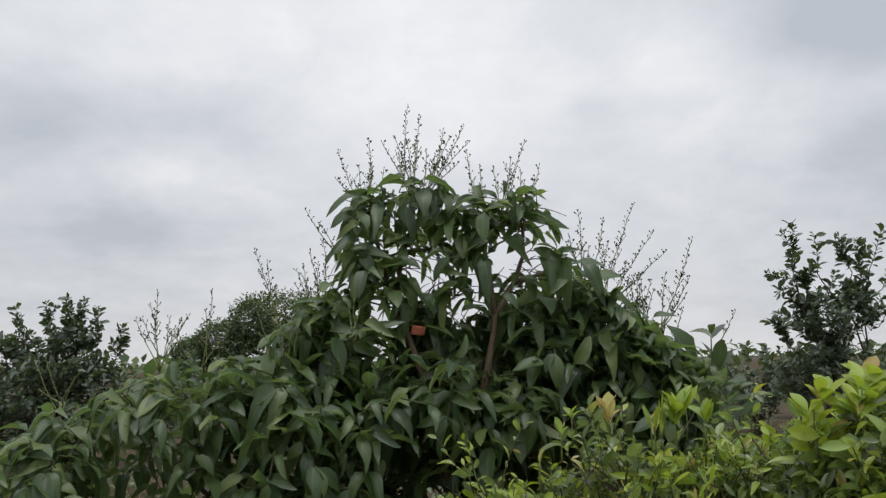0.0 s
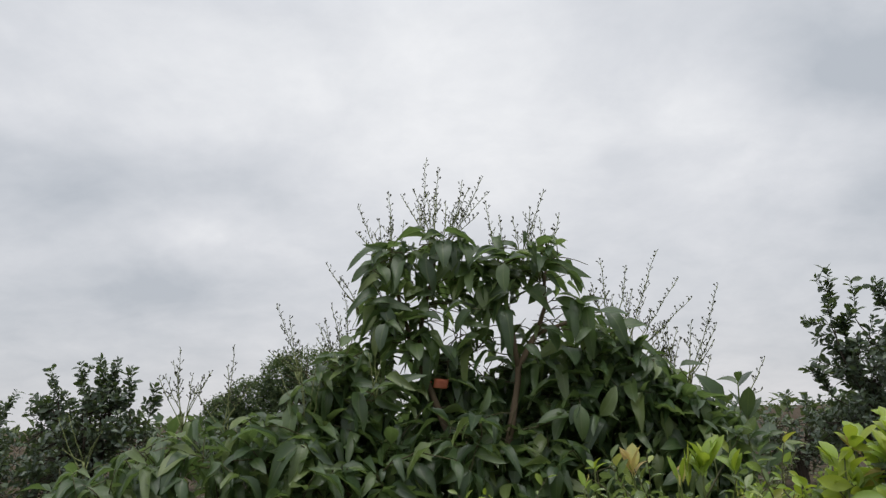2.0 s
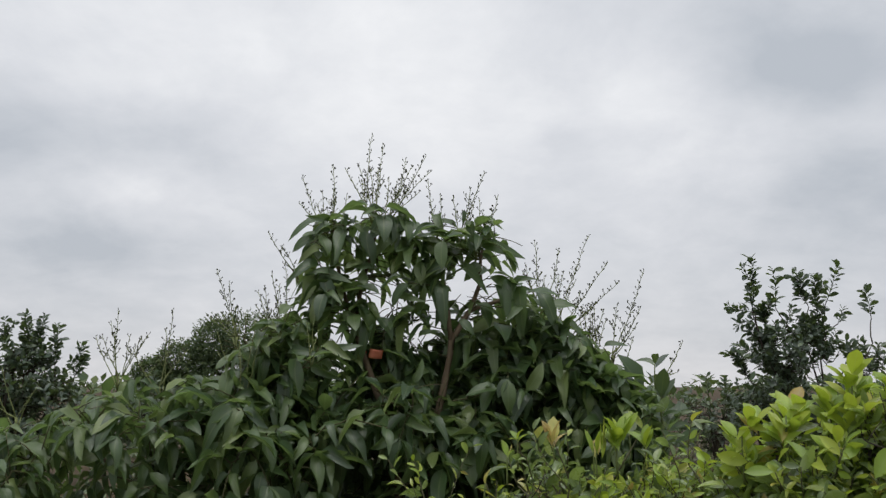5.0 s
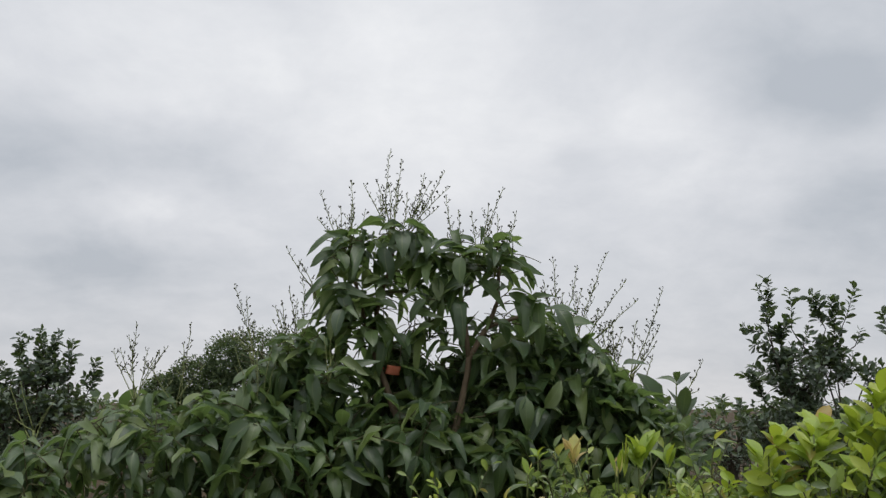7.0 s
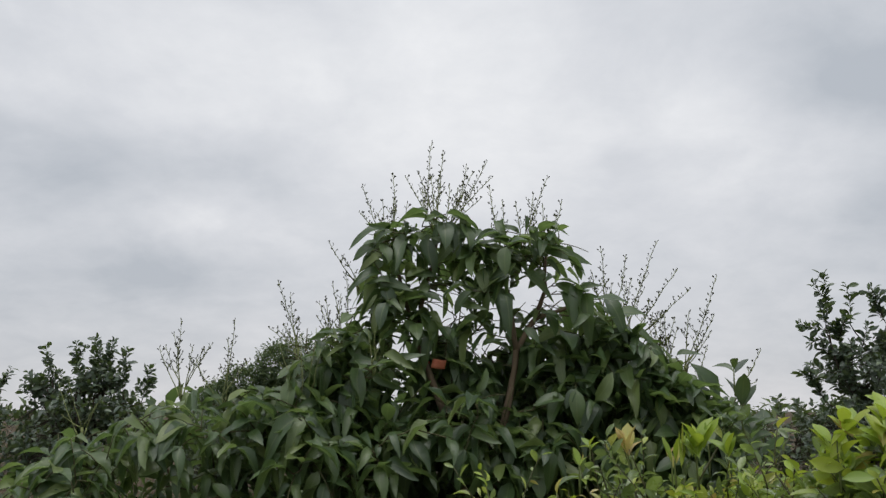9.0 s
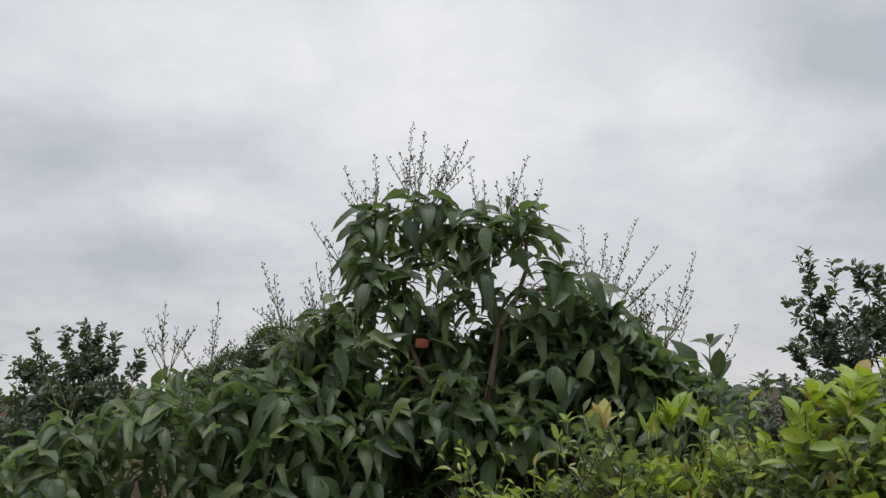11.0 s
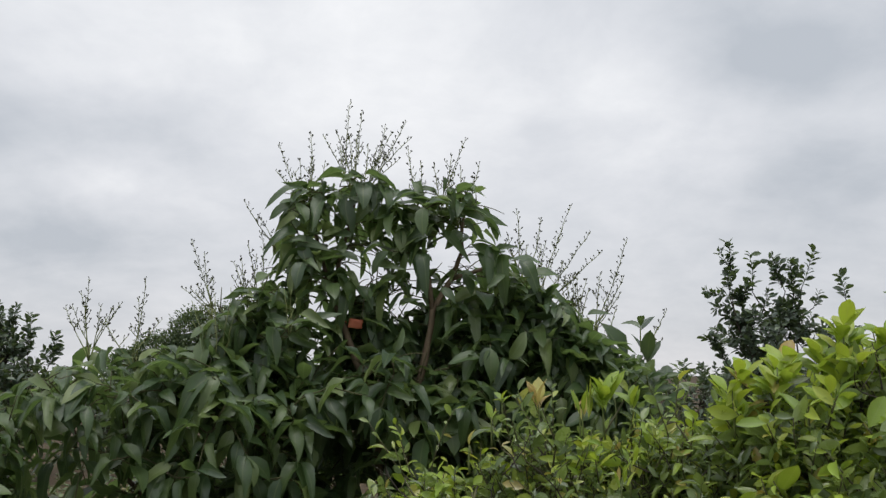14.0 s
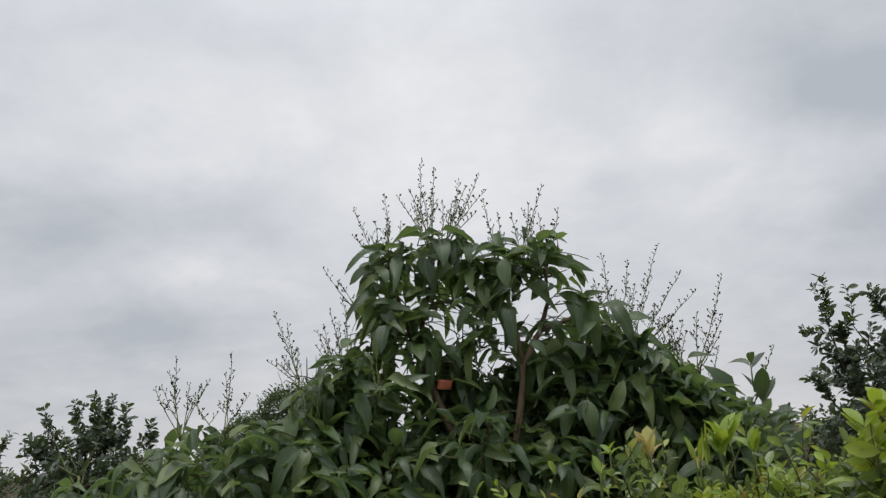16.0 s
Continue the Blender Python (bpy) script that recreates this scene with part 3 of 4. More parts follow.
    for c, r, n in masses:
        c, r = np.array(c), np.array(r)
        for _ in range(n):
            b = ball(rng)
            b = b / np.linalg.norm(b) * rng.uniform(0.5, 1.0)
            p = c + b * r
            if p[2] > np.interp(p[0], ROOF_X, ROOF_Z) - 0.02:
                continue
            out = unit(b * (1, 1, 0.8) + np.array([0, -0.15, 0.45]))
            limb_to(p)
            shoot(rng, leaves, twigs, p, out, rng.choice((2, 2, 3, 3) if c[2] > 1.55 else (3, 4, 4, 5)), 1.0, 0.92)

    def bloom(at, tips, bare=False):
        at = np.array(at)
        limb_to(at - UP * 0.05, 0.003)
        shoot(rng, leaves, twigs, at - UP * 0.04, unit(np.array([rng.uniform(-0.3, 0.3), -0.3, 0.6])), 2, 1.0, 0.85)
        flower_panicle(tree, rng, at, tips, bare)

    bloom((-0.074, 2.44, 2.078), [(-0.01, 0.257), (0.025, 0.226), (-0.052, 0.149), (-0.09, 0.128), (0.013, 0.137), (-0.014, 0.138), (-0.04, 0.054), (-0.039, 0.094)])
    bloom((-0.034, 2.42, 2.076), [(0.057, 0.168), (0.005, 0.101), (0.12, 0.172), (0.136, 0.127), (0.101, 0.064), (0.064, 0.071), (0.035, 0.095), (0.076, 0.134)])
    bloom((-0.215, 2.5, 2.042), [(0.007, 0.196), (-0.09, 0.16), (-0.024, 0.109), (0.016, 0.116), (-0.096, 0.068), (-0.037, 0.059), (0.017, 0.081)])
    bloom((-0.176, 2.46, 2.045), [(0.017, 0.085)])
    bloom((0.129, 2.4, 1.968), [(-0.036, 0.206), (0.002, 0.16), (-0.034, 0.079)])
    bloom((0.192, 2.4, 1.99), [(-0.021, 0.129), (0.072, 0.199), (0.031, 0.151), (0.042, 0.099)])
    bloom((0.242, 2.42, 1.975), [(0.013, 0.144), (0.067, 0.148), (0.055, 0.106), (0.024, 0.104)])
    bloom((-0.306, 2.5, 1.908), [(-0.093, 0.103), (-0.046, 0.049), (-0.05, 0.011)])
    bloom((-0.509, 2.6, 1.71), [(-0.062, 0.193), (-0.028, 0.158), (-0.098, 0.052), (-0.045, 0.061), (-0.069, 0.049), (0.007, 0.079)])
    bloom((-0.362, 2.55, 1.71), [(-0.032, 0.184), (0.012, 0.201), (-0.08, 0.128), (-0.055, 0.14), (-0.082, 0.082), (-0.009, 0.147)])
    bloom((0.443, 2.55, 1.834), [(-0.002, 0.167), (-0.029, 0.096), (-0.036, 0.072)])
    bloom((0.462, 2.55, 1.822), [(0.066, 0.161), (-0.008, 0.078), (0.016, 0.07)])
    bloom((0.512, 2.6, 1.737), [(0.127, 0.301), (0.196, 0.215), (0.038, 0.176), (0.081, 0.15), (0.023, 0.166)])
    bloom((0.544, 2.6, 1.752), [(0.186, 0.128), (0.119, 0.063), (0.062, 0.098)])
    bloom((0.629, 2.56, 1.632), [(-0.031, 0.156), (-0.015, 0.148), (-0.001, 0.167), (0.01, 0.14), (0.02, 0.169), (0.038, 0.151), (0.054, 0.124), (-0.041, 0.119)])
    bloom((0.675, 2.52, 1.654), [(0.118, 0.257), (0.029, 0.145), (0.105, 0.136), (0.087, 0.083), (0.06, 0.036)])
    bloom((0.702, 2.46, 1.578), [(0.033, 0.112)])
    bloom((0.799, 2.4, 1.588), [(0.069, 0.088), (0.055, -0.003)])
    bloom((-0.779, 2.33, 1.582), [(-0.002, 0.17), (-0.025, 0.134), (0.072, 0.107), (-0.078, 0.099), (-0.054, 0.099), (0.025, 0.099), (0.054, 0.094)])
    bloom((-0.649, 2.3, 1.555), [(0.018, 0.198), (-0.078, 0.088), (0.062, 0.088), (0.006, 0.142)])
    bloom((-0.417, 2.26, 1.537), [(-0.082, 0.153), (-0.05, 0.201), (0.022, 0.189), (-0.02, 0.172), (0.041, 0.13)], True)
    bloom((-0.981, 2.18, 1.474), [(-0.071, 0.098), (-0.051, 0.112), (-0.061, 0.019), (0.035, 0.047), (0.048, 0.062)], True)
    bloom((-0.236, 2.26, 1.643), [(-0.015, 0.076), (0.002, 0.077), (0.018, 0.055)], True)
    bloom((-0.153, 2.3, 1.447), [(-0.056, 0.053), (-0.026, 0.046), (0.019, 0.055), (0.051, 0.033)], True)
    bloom((-0.428, 2.3, 1.573), [(-0.072, 0.062), (-0.019, 0.093), (0.029, 0.069)], True)
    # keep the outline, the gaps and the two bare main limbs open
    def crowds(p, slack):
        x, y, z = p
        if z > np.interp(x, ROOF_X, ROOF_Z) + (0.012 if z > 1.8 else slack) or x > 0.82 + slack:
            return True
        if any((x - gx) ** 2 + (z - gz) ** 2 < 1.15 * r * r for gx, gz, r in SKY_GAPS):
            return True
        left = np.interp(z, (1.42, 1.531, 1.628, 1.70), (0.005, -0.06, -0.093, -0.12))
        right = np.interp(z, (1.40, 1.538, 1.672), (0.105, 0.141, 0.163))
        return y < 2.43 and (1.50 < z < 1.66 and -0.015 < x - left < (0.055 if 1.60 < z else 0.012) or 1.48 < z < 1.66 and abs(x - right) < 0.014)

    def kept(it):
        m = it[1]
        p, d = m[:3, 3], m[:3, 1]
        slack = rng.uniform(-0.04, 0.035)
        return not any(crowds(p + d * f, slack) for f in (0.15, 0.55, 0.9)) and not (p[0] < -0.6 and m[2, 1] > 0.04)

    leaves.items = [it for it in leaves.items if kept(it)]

    # the foremost leaves, each from its joint to its tip
    def hang(y, rows):
        for x0, z0, x1, z1 in rows:
            p = np.array([x0, y + rng.uniform(-0.03, 0.03), z0])
            q = np.array([x1, y - rng.uniform(0.0, 0.045), z1])
            k = rng.choice((1, 3, 4, 5) if np.linalg.norm(q - p) > 0.10 else range(6))
            tip = LONGAN_SHAPES[k][0][3 * 6 + 1]
            ln, d = math.hypot(tip[1], tip[2]), unit(q - p)
            n = UP * rng.uniform(0.4, 1.0) + np.array([0.25 * (x1 - x0) / 0.1, -rng.uniform(0.35, 1.0), 0]) + np.array([rng.uniform(-0.3, 0.3) for _ in range(3)])
            n = unit(n - d * (n @ d))
            way, up = (tip[1] * d - tip[2] * n) / ln, (tip[2] * d + tip[1] * n) / ln
            leaves.items.append((k, aim(p, way, up, min(np.linalg.norm(q - p) / ln * 1.06, 0.15))))
            limb_to(p, 0.0018)

    hang(2.4, [
        (-0.239, 2.039, -0.319, 1.97), (-0.212, 2.032, -0.274, 2.054), (-0.195, 2.024, -0.27, 1.945), (-0.241, 1.984, -0.309, 1.937), (-0.263, 1.965, -0.275, 1.895), (-0.085, 2.081, -0.18, 2.039),
        (-0.075, 2.056, -0.173, 2.057), (-0.043, 2.076, 0.056, 2.006), (-0.027, 2.079, 0.042, 2.062), (-0.138, 2.017, -0.087, 1.97), (-0.146, 2.008, -0.199, 1.9), (-0.073, 2.013, -0.027, 1.923),
        (-0.025, 2.031, 0.004, 1.964), (-0.096, 1.995, -0.116, 1.905), (-0.04, 2.007, -0.102, 1.957), (-0.223, 1.952, -0.291, 1.897), (-0.179, 1.938, -0.213, 1.874), (-0.1, 1.91, -0.155, 1.889),
        (0.012, 1.972, 0.043, 1.94), (-0.001, 1.95, 0.059, 1.893),
    ])
    hang(2.38, [
        (0.03, 1.932, -0.019, 1.875), (-0.225, 1.893, -0.327, 1.847), (-0.253, 1.883, -0.317, 1.813), (-0.237, 1.872, -0.302, 1.775), (-0.2, 1.866, -0.271, 1.868), (-0.146, 1.89, -0.062, 1.882),
        (-0.188, 1.851, -0.278, 1.744), (-0.198, 1.809, -0.26, 1.777), (-0.108, 1.839, -0.058, 1.806), (-0.121, 1.789, -0.097, 1.655), (-0.105, 1.785, -0.037, 1.717), (-0.198, 1.751, -0.256, 1.712),
        (-0.189, 1.768, -0.203, 1.634), (-0.151, 1.754, -0.228, 1.738), (-0.055, 1.746, -0.014, 1.676), (0.027, 1.737, 0.026, 1.628), (-0.016, 1.875, 0.036, 1.882), (-0.089, 1.873, -0.142, 1.817),
    ])
    hang(2.38, [
        (0.111, 2.061, 0.152, 1.985), (0.078, 2.024, 0.13, 1.987), (0.071, 2.027, 0.048, 1.994), (0.03, 1.986, 0.056, 1.93), (0.046, 1.994, 0.146, 1.996), (0.055, 1.979, 0.107, 1.934),
        (0.081, 1.964, 0.151, 1.957), (0.14, 1.987, 0.217, 1.996), (0.205, 2.042, 0.241, 1.96), (0.194, 2.067, 0.2, 2.026), (0.263, 2.048, 0.315, 2.014), (0.249, 1.957, 0.379, 1.928),
        (0.214, 1.982, 0.203, 1.923), (0.247, 1.933, 0.296, 1.888), (0.315, 1.938, 0.362, 1.882), (0.167, 1.902, 0.062, 1.872), (0.151, 1.889, 0.049, 1.82), (0.133, 1.922, 0.078, 1.893),
    ])
    hang(2.36, [
        (0.147, 1.877, 0.11, 1.796), (0.176, 1.899, 0.272, 1.814), (0.135, 1.855, 0.089, 1.712), (0.126, 1.837, 0.158, 1.709), (0.278, 1.87, 0.346, 1.813), (0.282, 1.843, 0.319, 1.768),
        (0.235, 1.776, 0.307, 1.74), (0.232, 1.773, 0.292, 1.759), (0.341, 1.867, 0.354, 1.726), (0.367, 1.842, 0.383, 1.693), (0.382, 1.819, 0.477, 1.8), (0.017, 1.864, -0.039, 1.814),
        (0.037, 1.84, -0.011, 1.773), (0.004, 1.797, 0.079, 1.794), (0.057, 1.767, -0.01, 1.707), (0.092, 1.719, 0.04, 1.66), (0.063, 1.678, 0.127, 1.704), (0.183, 1.737, 0.222, 1.689),
    ])
    hang(2.44, [
        (0.317, 1.735, 0.225, 1.702), (0.305, 1.729, 0.355, 1.664), (0.283, 1.719, 0.247, 1.676), (0.456, 1.781, 0.549, 1.779), (0.429, 1.832, 0.494, 1.702), (0.522, 1.74, 0.573, 1.698),
        (0.475, 1.746, 0.418, 1.667), (0.601, 1.615, 0.557, 1.523), (0.669, 1.643, 0.724, 1.5), (0.632, 1.659, 0.705, 1.666), (0.443, 1.536, 0.338, 1.471), (0.464, 1.554, 0.383, 1.479),
        (0.398, 1.569, 0.339, 1.52), (0.233, 1.61, 0.184, 1.565), (0.385, 1.703, 0.473, 1.694), (0.256, 1.662, 0.335, 1.632), (0.545, 1.693, 0.619, 1.626), (0.405, 1.617, 0.336, 1.601),
    ])
    hang(2.28, [
        (-0.357, 1.715, -0.417, 1.701), (-0.306, 1.706, -0.369, 1.681), (-0.301, 1.768, -0.329, 1.739), (-0.266, 1.724, -0.239, 1.695), (-0.277, 1.707, -0.295, 1.677), (-0.307, 1.629, -0.205, 1.63),
        (-0.319, 1.597, -0.244, 1.564), (-0.24, 1.593, -0.158, 1.575), (-0.252, 1.554, -0.282, 1.471), (-0.384, 1.671, -0.344, 1.621), (-0.441, 1.622, -0.496, 1.591), (-0.518, 1.562, -0.539, 1.473),
        (-0.639, 1.536, -0.705, 1.504), (-0.578, 1.556, -0.624, 1.529), (-0.216, 1.648, -0.124, 1.619), (-0.425, 1.597, -0.361, 1.608), (-0.472, 1.55, -0.406, 1.533), (-0.171, 1.524, -0.187, 1.47),
        (-0.106, 1.565, -0.042, 1.505),
    ])
    hang(2.14, [
        (-0.405, 1.487, -0.424, 1.369), (-0.394, 1.48, -0.352, 1.399), (-0.389, 1.487, -0.317, 1.445), (-0.411, 1.484, -0.499, 1.381), (-0.207, 1.373, -0.247, 1.294), (-0.199, 1.363, -0.207, 1.275),
        (-0.197, 1.373, -0.105, 1.342), (-0.21, 1.38, -0.282, 1.33), (-0.468, 1.359, -0.524, 1.284), (-0.455, 1.357, -0.456, 1.285), (-0.443, 1.368, -0.403, 1.311), (-0.498, 1.27, -0.583, 1.202),
        (-0.522, 1.249, -0.574, 1.159), (-0.505, 1.242, -0.49, 1.133), (-0.479, 1.236, -0.452, 1.146), (-0.307, 1.245, -0.349, 1.136), (-0.3, 1.242, -0.279, 1.169), (-0.232, 1.239, -0.257, 1.164),
        (-0.205, 1.232, -0.162, 1.136),
    ])
    hang(2.14, [
        (-0.332, 1.314, -0.4, 1.286), (-0.323, 1.3, -0.342, 1.218), (-0.292, 1.424, -0.243, 1.397), (-0.307, 1.434, -0.283, 1.382), (-0.223, 1.405, -0.268, 1.359), (-0.21, 1.419, -0.212, 1.388),
        (-0.179, 1.446, -0.148, 1.393), (-0.08, 1.481, -0.132, 1.393), (-0.021, 1.432, -0.031, 1.37), (-0.617, 1.433, -0.654, 1.38), (-0.562, 1.465, -0.611, 1.436), (-0.541, 1.452, -0.499, 1.418),
        (-0.211, 1.229, -0.22, 1.156), (-0.621, 1.326, -0.572, 1.273), (-0.643, 1.285, -0.689, 1.231), (-0.42, 1.241, -0.434, 1.165),
    ])
    part("branching", twigs.mesh("branching", TWIG, base), tree, kind="stuff")
    leaves.finish(tree, 300, "leaflet", "foliage")
    # strip of tape on the limb, its flat end hanging free
    t = Tubes()
    t.add([(-0.096, 2.412, 1.637), (-0.0967, 2.413, 1.641)], 0.0108, 0.0106, 10)
    flap = bmesh.new()
    bmesh.ops.create_grid(flap, x_segments=4, y_segments=4, size=0.5)
    for v in flap.verts:
        x, y = v.co.x, v.co.y
        v.co = Vector((-0.060 + x * 0.040 + y * 0.006, 2.392 + 0.006 * math.sin(x * 5) - 0.006 * y, 1.634 + y * 0.026 + 0.005 * x * x - 0.004 * x))
    got = bmesh.ops.extrude_face_region(flap, geom=flap.faces[:])
    bmesh.ops.translate(flap, vec=(0, 0.0012, 0), verts=[g for g in got["geom"] if isinstance(g, bmesh.types.BMVert)])
    k = len(t.v)
    flap.verts.index_update()
    t.v += [np.array(v.co) for v in flap.verts]
    t.f += [tuple(k + v.index for v in f.verts) for f in flap.faces]
    flap.free()
    tagged(new("plastic_tape", t.mesh("plastic_tape", TAPE, (0, 0, 0))), "orange-red plastic tape tied round a longan limb", "tape")


longan_tree()


# ---- citrus bushes ----
def citrus_shoot(rng, sets, twigs, root, tip, size, n, up_angle=0.8):
    """A straight green shoot with leaves all the way up in a spiral."""
    path = bowed(rng, root, tip, 0.05, 4)
    twigs.add(path, 0.0028 * size / 0.055, 0.0012 * size / 0.055, 4)
    way = unit(tip - root)
    x = unit(np.cross(way, (0.3, 0.8, 0.2)))
    y = np.cross(way, x)
    a = rng.uniform(0, 6.28)
    for k in range(n):
        s = 0.12 + 0.88 * k / (n - 1)
        i = min(int(s * 4), 3)
        p = path[i] + (path[i + 1] - path[i]) * (s * 4 - i)
        a += 2.4 + rng.uniform(-0.4, 0.4)
        o = x * math.cos(a) + y * math.sin(a)
        d = unit(o * rng.uniform(0.7, 1.0) + way * rng.uniform(0.2, up_angle) + np.array([rng.uniform(-0.3, 0.3), rng.uniform(-0.3, 0.3), rng.uniform(-0.25, 0.35)]))
        up = unit(way * 0.5 - o * 0.2 + UP * 0.35 + np.array([rng.uniform(-1.1, 1.1) for _ in range(3)]))
        pick = sets[1] if len(sets) > 1 and s > 0.45 else sets[0]
        pick.add(rng, p, d, up, size * (0.65 + 1.05 * rng.random() ** 1.8) * (0.75 if k == n - 1 else 1.0))


def citrus_bush(name, label, category, base, masses, seed, size=0.055, shapes=CITRUS_SHAPES, mature=CITRUS, fresh=YOUNG,
                fresh_share=0.3, single=300, leaders=(), bark=DARK_BARK, group="", reach=(0.08, 0.16), per=(6, 10), strays=0, bare=0):
    """A bush of many short leafy shoots on crooked stems. leaders: roots and tips of long upright shoots."""
    rng = random.Random(seed)
    bush = thing(name, base, label, category, group)
    old, young, twigs = Leaves(shapes, mature), Leaves(shapes, fresh), Tubes()
    b0 = np.array(base, float)
    nodes = []
    for c, r, n in masses:
        c, r = np.array(c, float), np.array(r, float)
        for _ in range(max(3, n // 25)):
            b = ball(rng)
            end = c + b * r * 0.8
            path = bowed(rng, b0 + (rng.uniform(-0.04, 0.04), rng.uniform(-0.04, 0.04), 0), end, 0.08, 8)
            stem = Tubes()
            stem.add(path, 0.016 * size / 0.055 * (0.6 + np.linalg.norm(r)), 0.004 * size / 0.055, 6)
            part("stem", stem.mesh("stem", bark, base), bush)
            nodes += path[4:]
    for c, r, n in masses:
        c, r = np.array(c, float), np.array(r, float)
        for _ in range(n):
            b = ball(rng)
            b = b / np.linalg.norm(b) * rng.uniform(0.35, 1.0) ** 0.6
            p = c + b * r
            out = unit(b * (0.8, 0.8, 0.5) + np.array([rng.uniform(-0.3, 0.3), rng.uniform(-0.3, 0.3), 0.75]))
            ln = rng.uniform(*reach)
            root = p - out * ln
            q = min(nodes, key=lambda k: np.linalg.norm(k - root))
            twigs.add(bowed(rng, q, root, 0.12, 3), 0.004 * size / 0.055, 0.0026 * size / 0.055, 4)
            top = b[2] > 0.25 and rng.random() < fresh_share
            citrus_shoot(rng, (old, young) if top else (old,), twigs, root, p, size * (1.1 if top else 1.0), rng.randint(*per))
    for _ in range(strays):
        c, r, n = rng.choice(masses[:3])
        b = unit(np.array([rng.uniform(-1, 1), rng.uniform(-1, 0.6), rng.uniform(0.5, 1)]))
        root = np.array(c) + b * np.array(r) * 0.85
        out = unit(b * (0.8, 0.8, 0) + np.array([rng.uniform(-0.6, 0.6), rng.uniform(-0.6, 0.6), 1]))
        q = min(nodes, key=lambda k: np.linalg.norm(k - root))
        twigs.add(bowed(rng, q, root, 0.1, 4), 0.005 * size / 0.055, 0.003 * size / 0.055, 4)
        citrus_shoot(rng, (old, young) if rng.random() < fresh_share else (old,), twigs, root, root + out * rng.uniform(0.05, 0.13), size * rng.uniform(0.8, 1.15), rng.randint(6, 9), 1.2)
    wood = Tubes()
    for _ in range(bare):
        c, r, n = rng.choice(masses[:6])
        b = unit(np.array([rng.uniform(-1, 1), rng.uniform(-1, -0.2), rng.uniform(-0.8, 0.3)]))
        p = np.array(c) + b * np.array(r) * rng.uniform(0.7, 1.0)
        q = p + np.array([rng.uniform(-0.08, 0.08), rng.uniform(-0.03, 0.05), rng.uniform(0.02, 0.08)])
        path = bowed(rng, p, q, 0.12, 5)
        wood.add(path, 0.0015, 0.0008, 4)
        for k in (2, 3, 4):
            wood.add(bowed(rng, path[k], path[k] + np.array([rng.uniform(-0.04, 0.04), rng.uniform(-0.03, 0.02), rng.uniform(0, 0.04)]), 0.1, 3), 0.0009, 0.0006, 3)
    if bare:
        part("brushwood", wood.mesh("brushwood", bark, base), bush, "thin bare brown twigs", kind="stuff")
    for root, tip, n, s in leaders:
        root, tip = np.array(root, float), np.array(tip, float)
        q = min(nodes, key=lambda k: np.linalg.norm(k - root))
        twigs.add(bowed(rng, q, root, 0.06, 4), 0.006 * size / 0.055, 0.004 * size / 0.055, 5)
        citrus_shoot(rng, (old,), twigs, root, tip, s, n if single else n * 2, 0.9)
        for f in () if single or n < 16 else (0.1, 0.25, 0.4, 0.55):
            a, k = root + (tip - root) * f, rng.uniform(0, 6.28)
            e = a + np.array([math.cos(k) * 0.11, math.sin(k) * 0.11, 0.2]) * rng.uniform(0.7, 1.1)
            citrus_shoot(rng, (old,), twigs, a, e, s, 13, 0.9)
    part("branching", twigs.mesh("branching", TWIG if single else bark, base), bush, kind="stuff")
    old.finish(bush, single, "leaf", "foliage")
    young.finish(bush, single, "young_leaf", "young_foliage")
    return bush


def upright_leaves(bush, rng, root, n, size, mat, lean=0.35, name="young_leaf", shapes=CITRUS_SHAPES, scatter=0.0):
    """A tuft of fresh leaves that stand up from one bud."""
    tuft = Leaves(shapes, mat)
    for k in range(n):
        a = k * 2.4 + rng.uniform(-0.3, 0.3)
        d = unit(np.array([math.cos(a) * lean, math.sin(a) * lean, 1.0]))
        tuft.add(rng, np.array(root) + UP * 0.004 * k + scatter * np.array([rng.uniform(-1, 1), rng.uniform(-1, 1), rng.uniform(-0.3, 0.6)]), d, unit(np.array([-math.cos(a), -math.sin(a) - 0.6, 0.3])), size * rng.uniform(0.75, 1.15))
    stem = Tubes()
    stem.add(bowed(rng, np.array(root) - UP * 0.05, np.array(root) + UP * 0.004 * n, 0.04, 3), 0.0022, 0.0012, 4)
    flush = part("new_shoot", stem.mesh("new_shoot", GREEN_TWIG, bush.location), bush, "fresh upright shoot")
    tuft.finish(flush, n, name, base=bush.location)


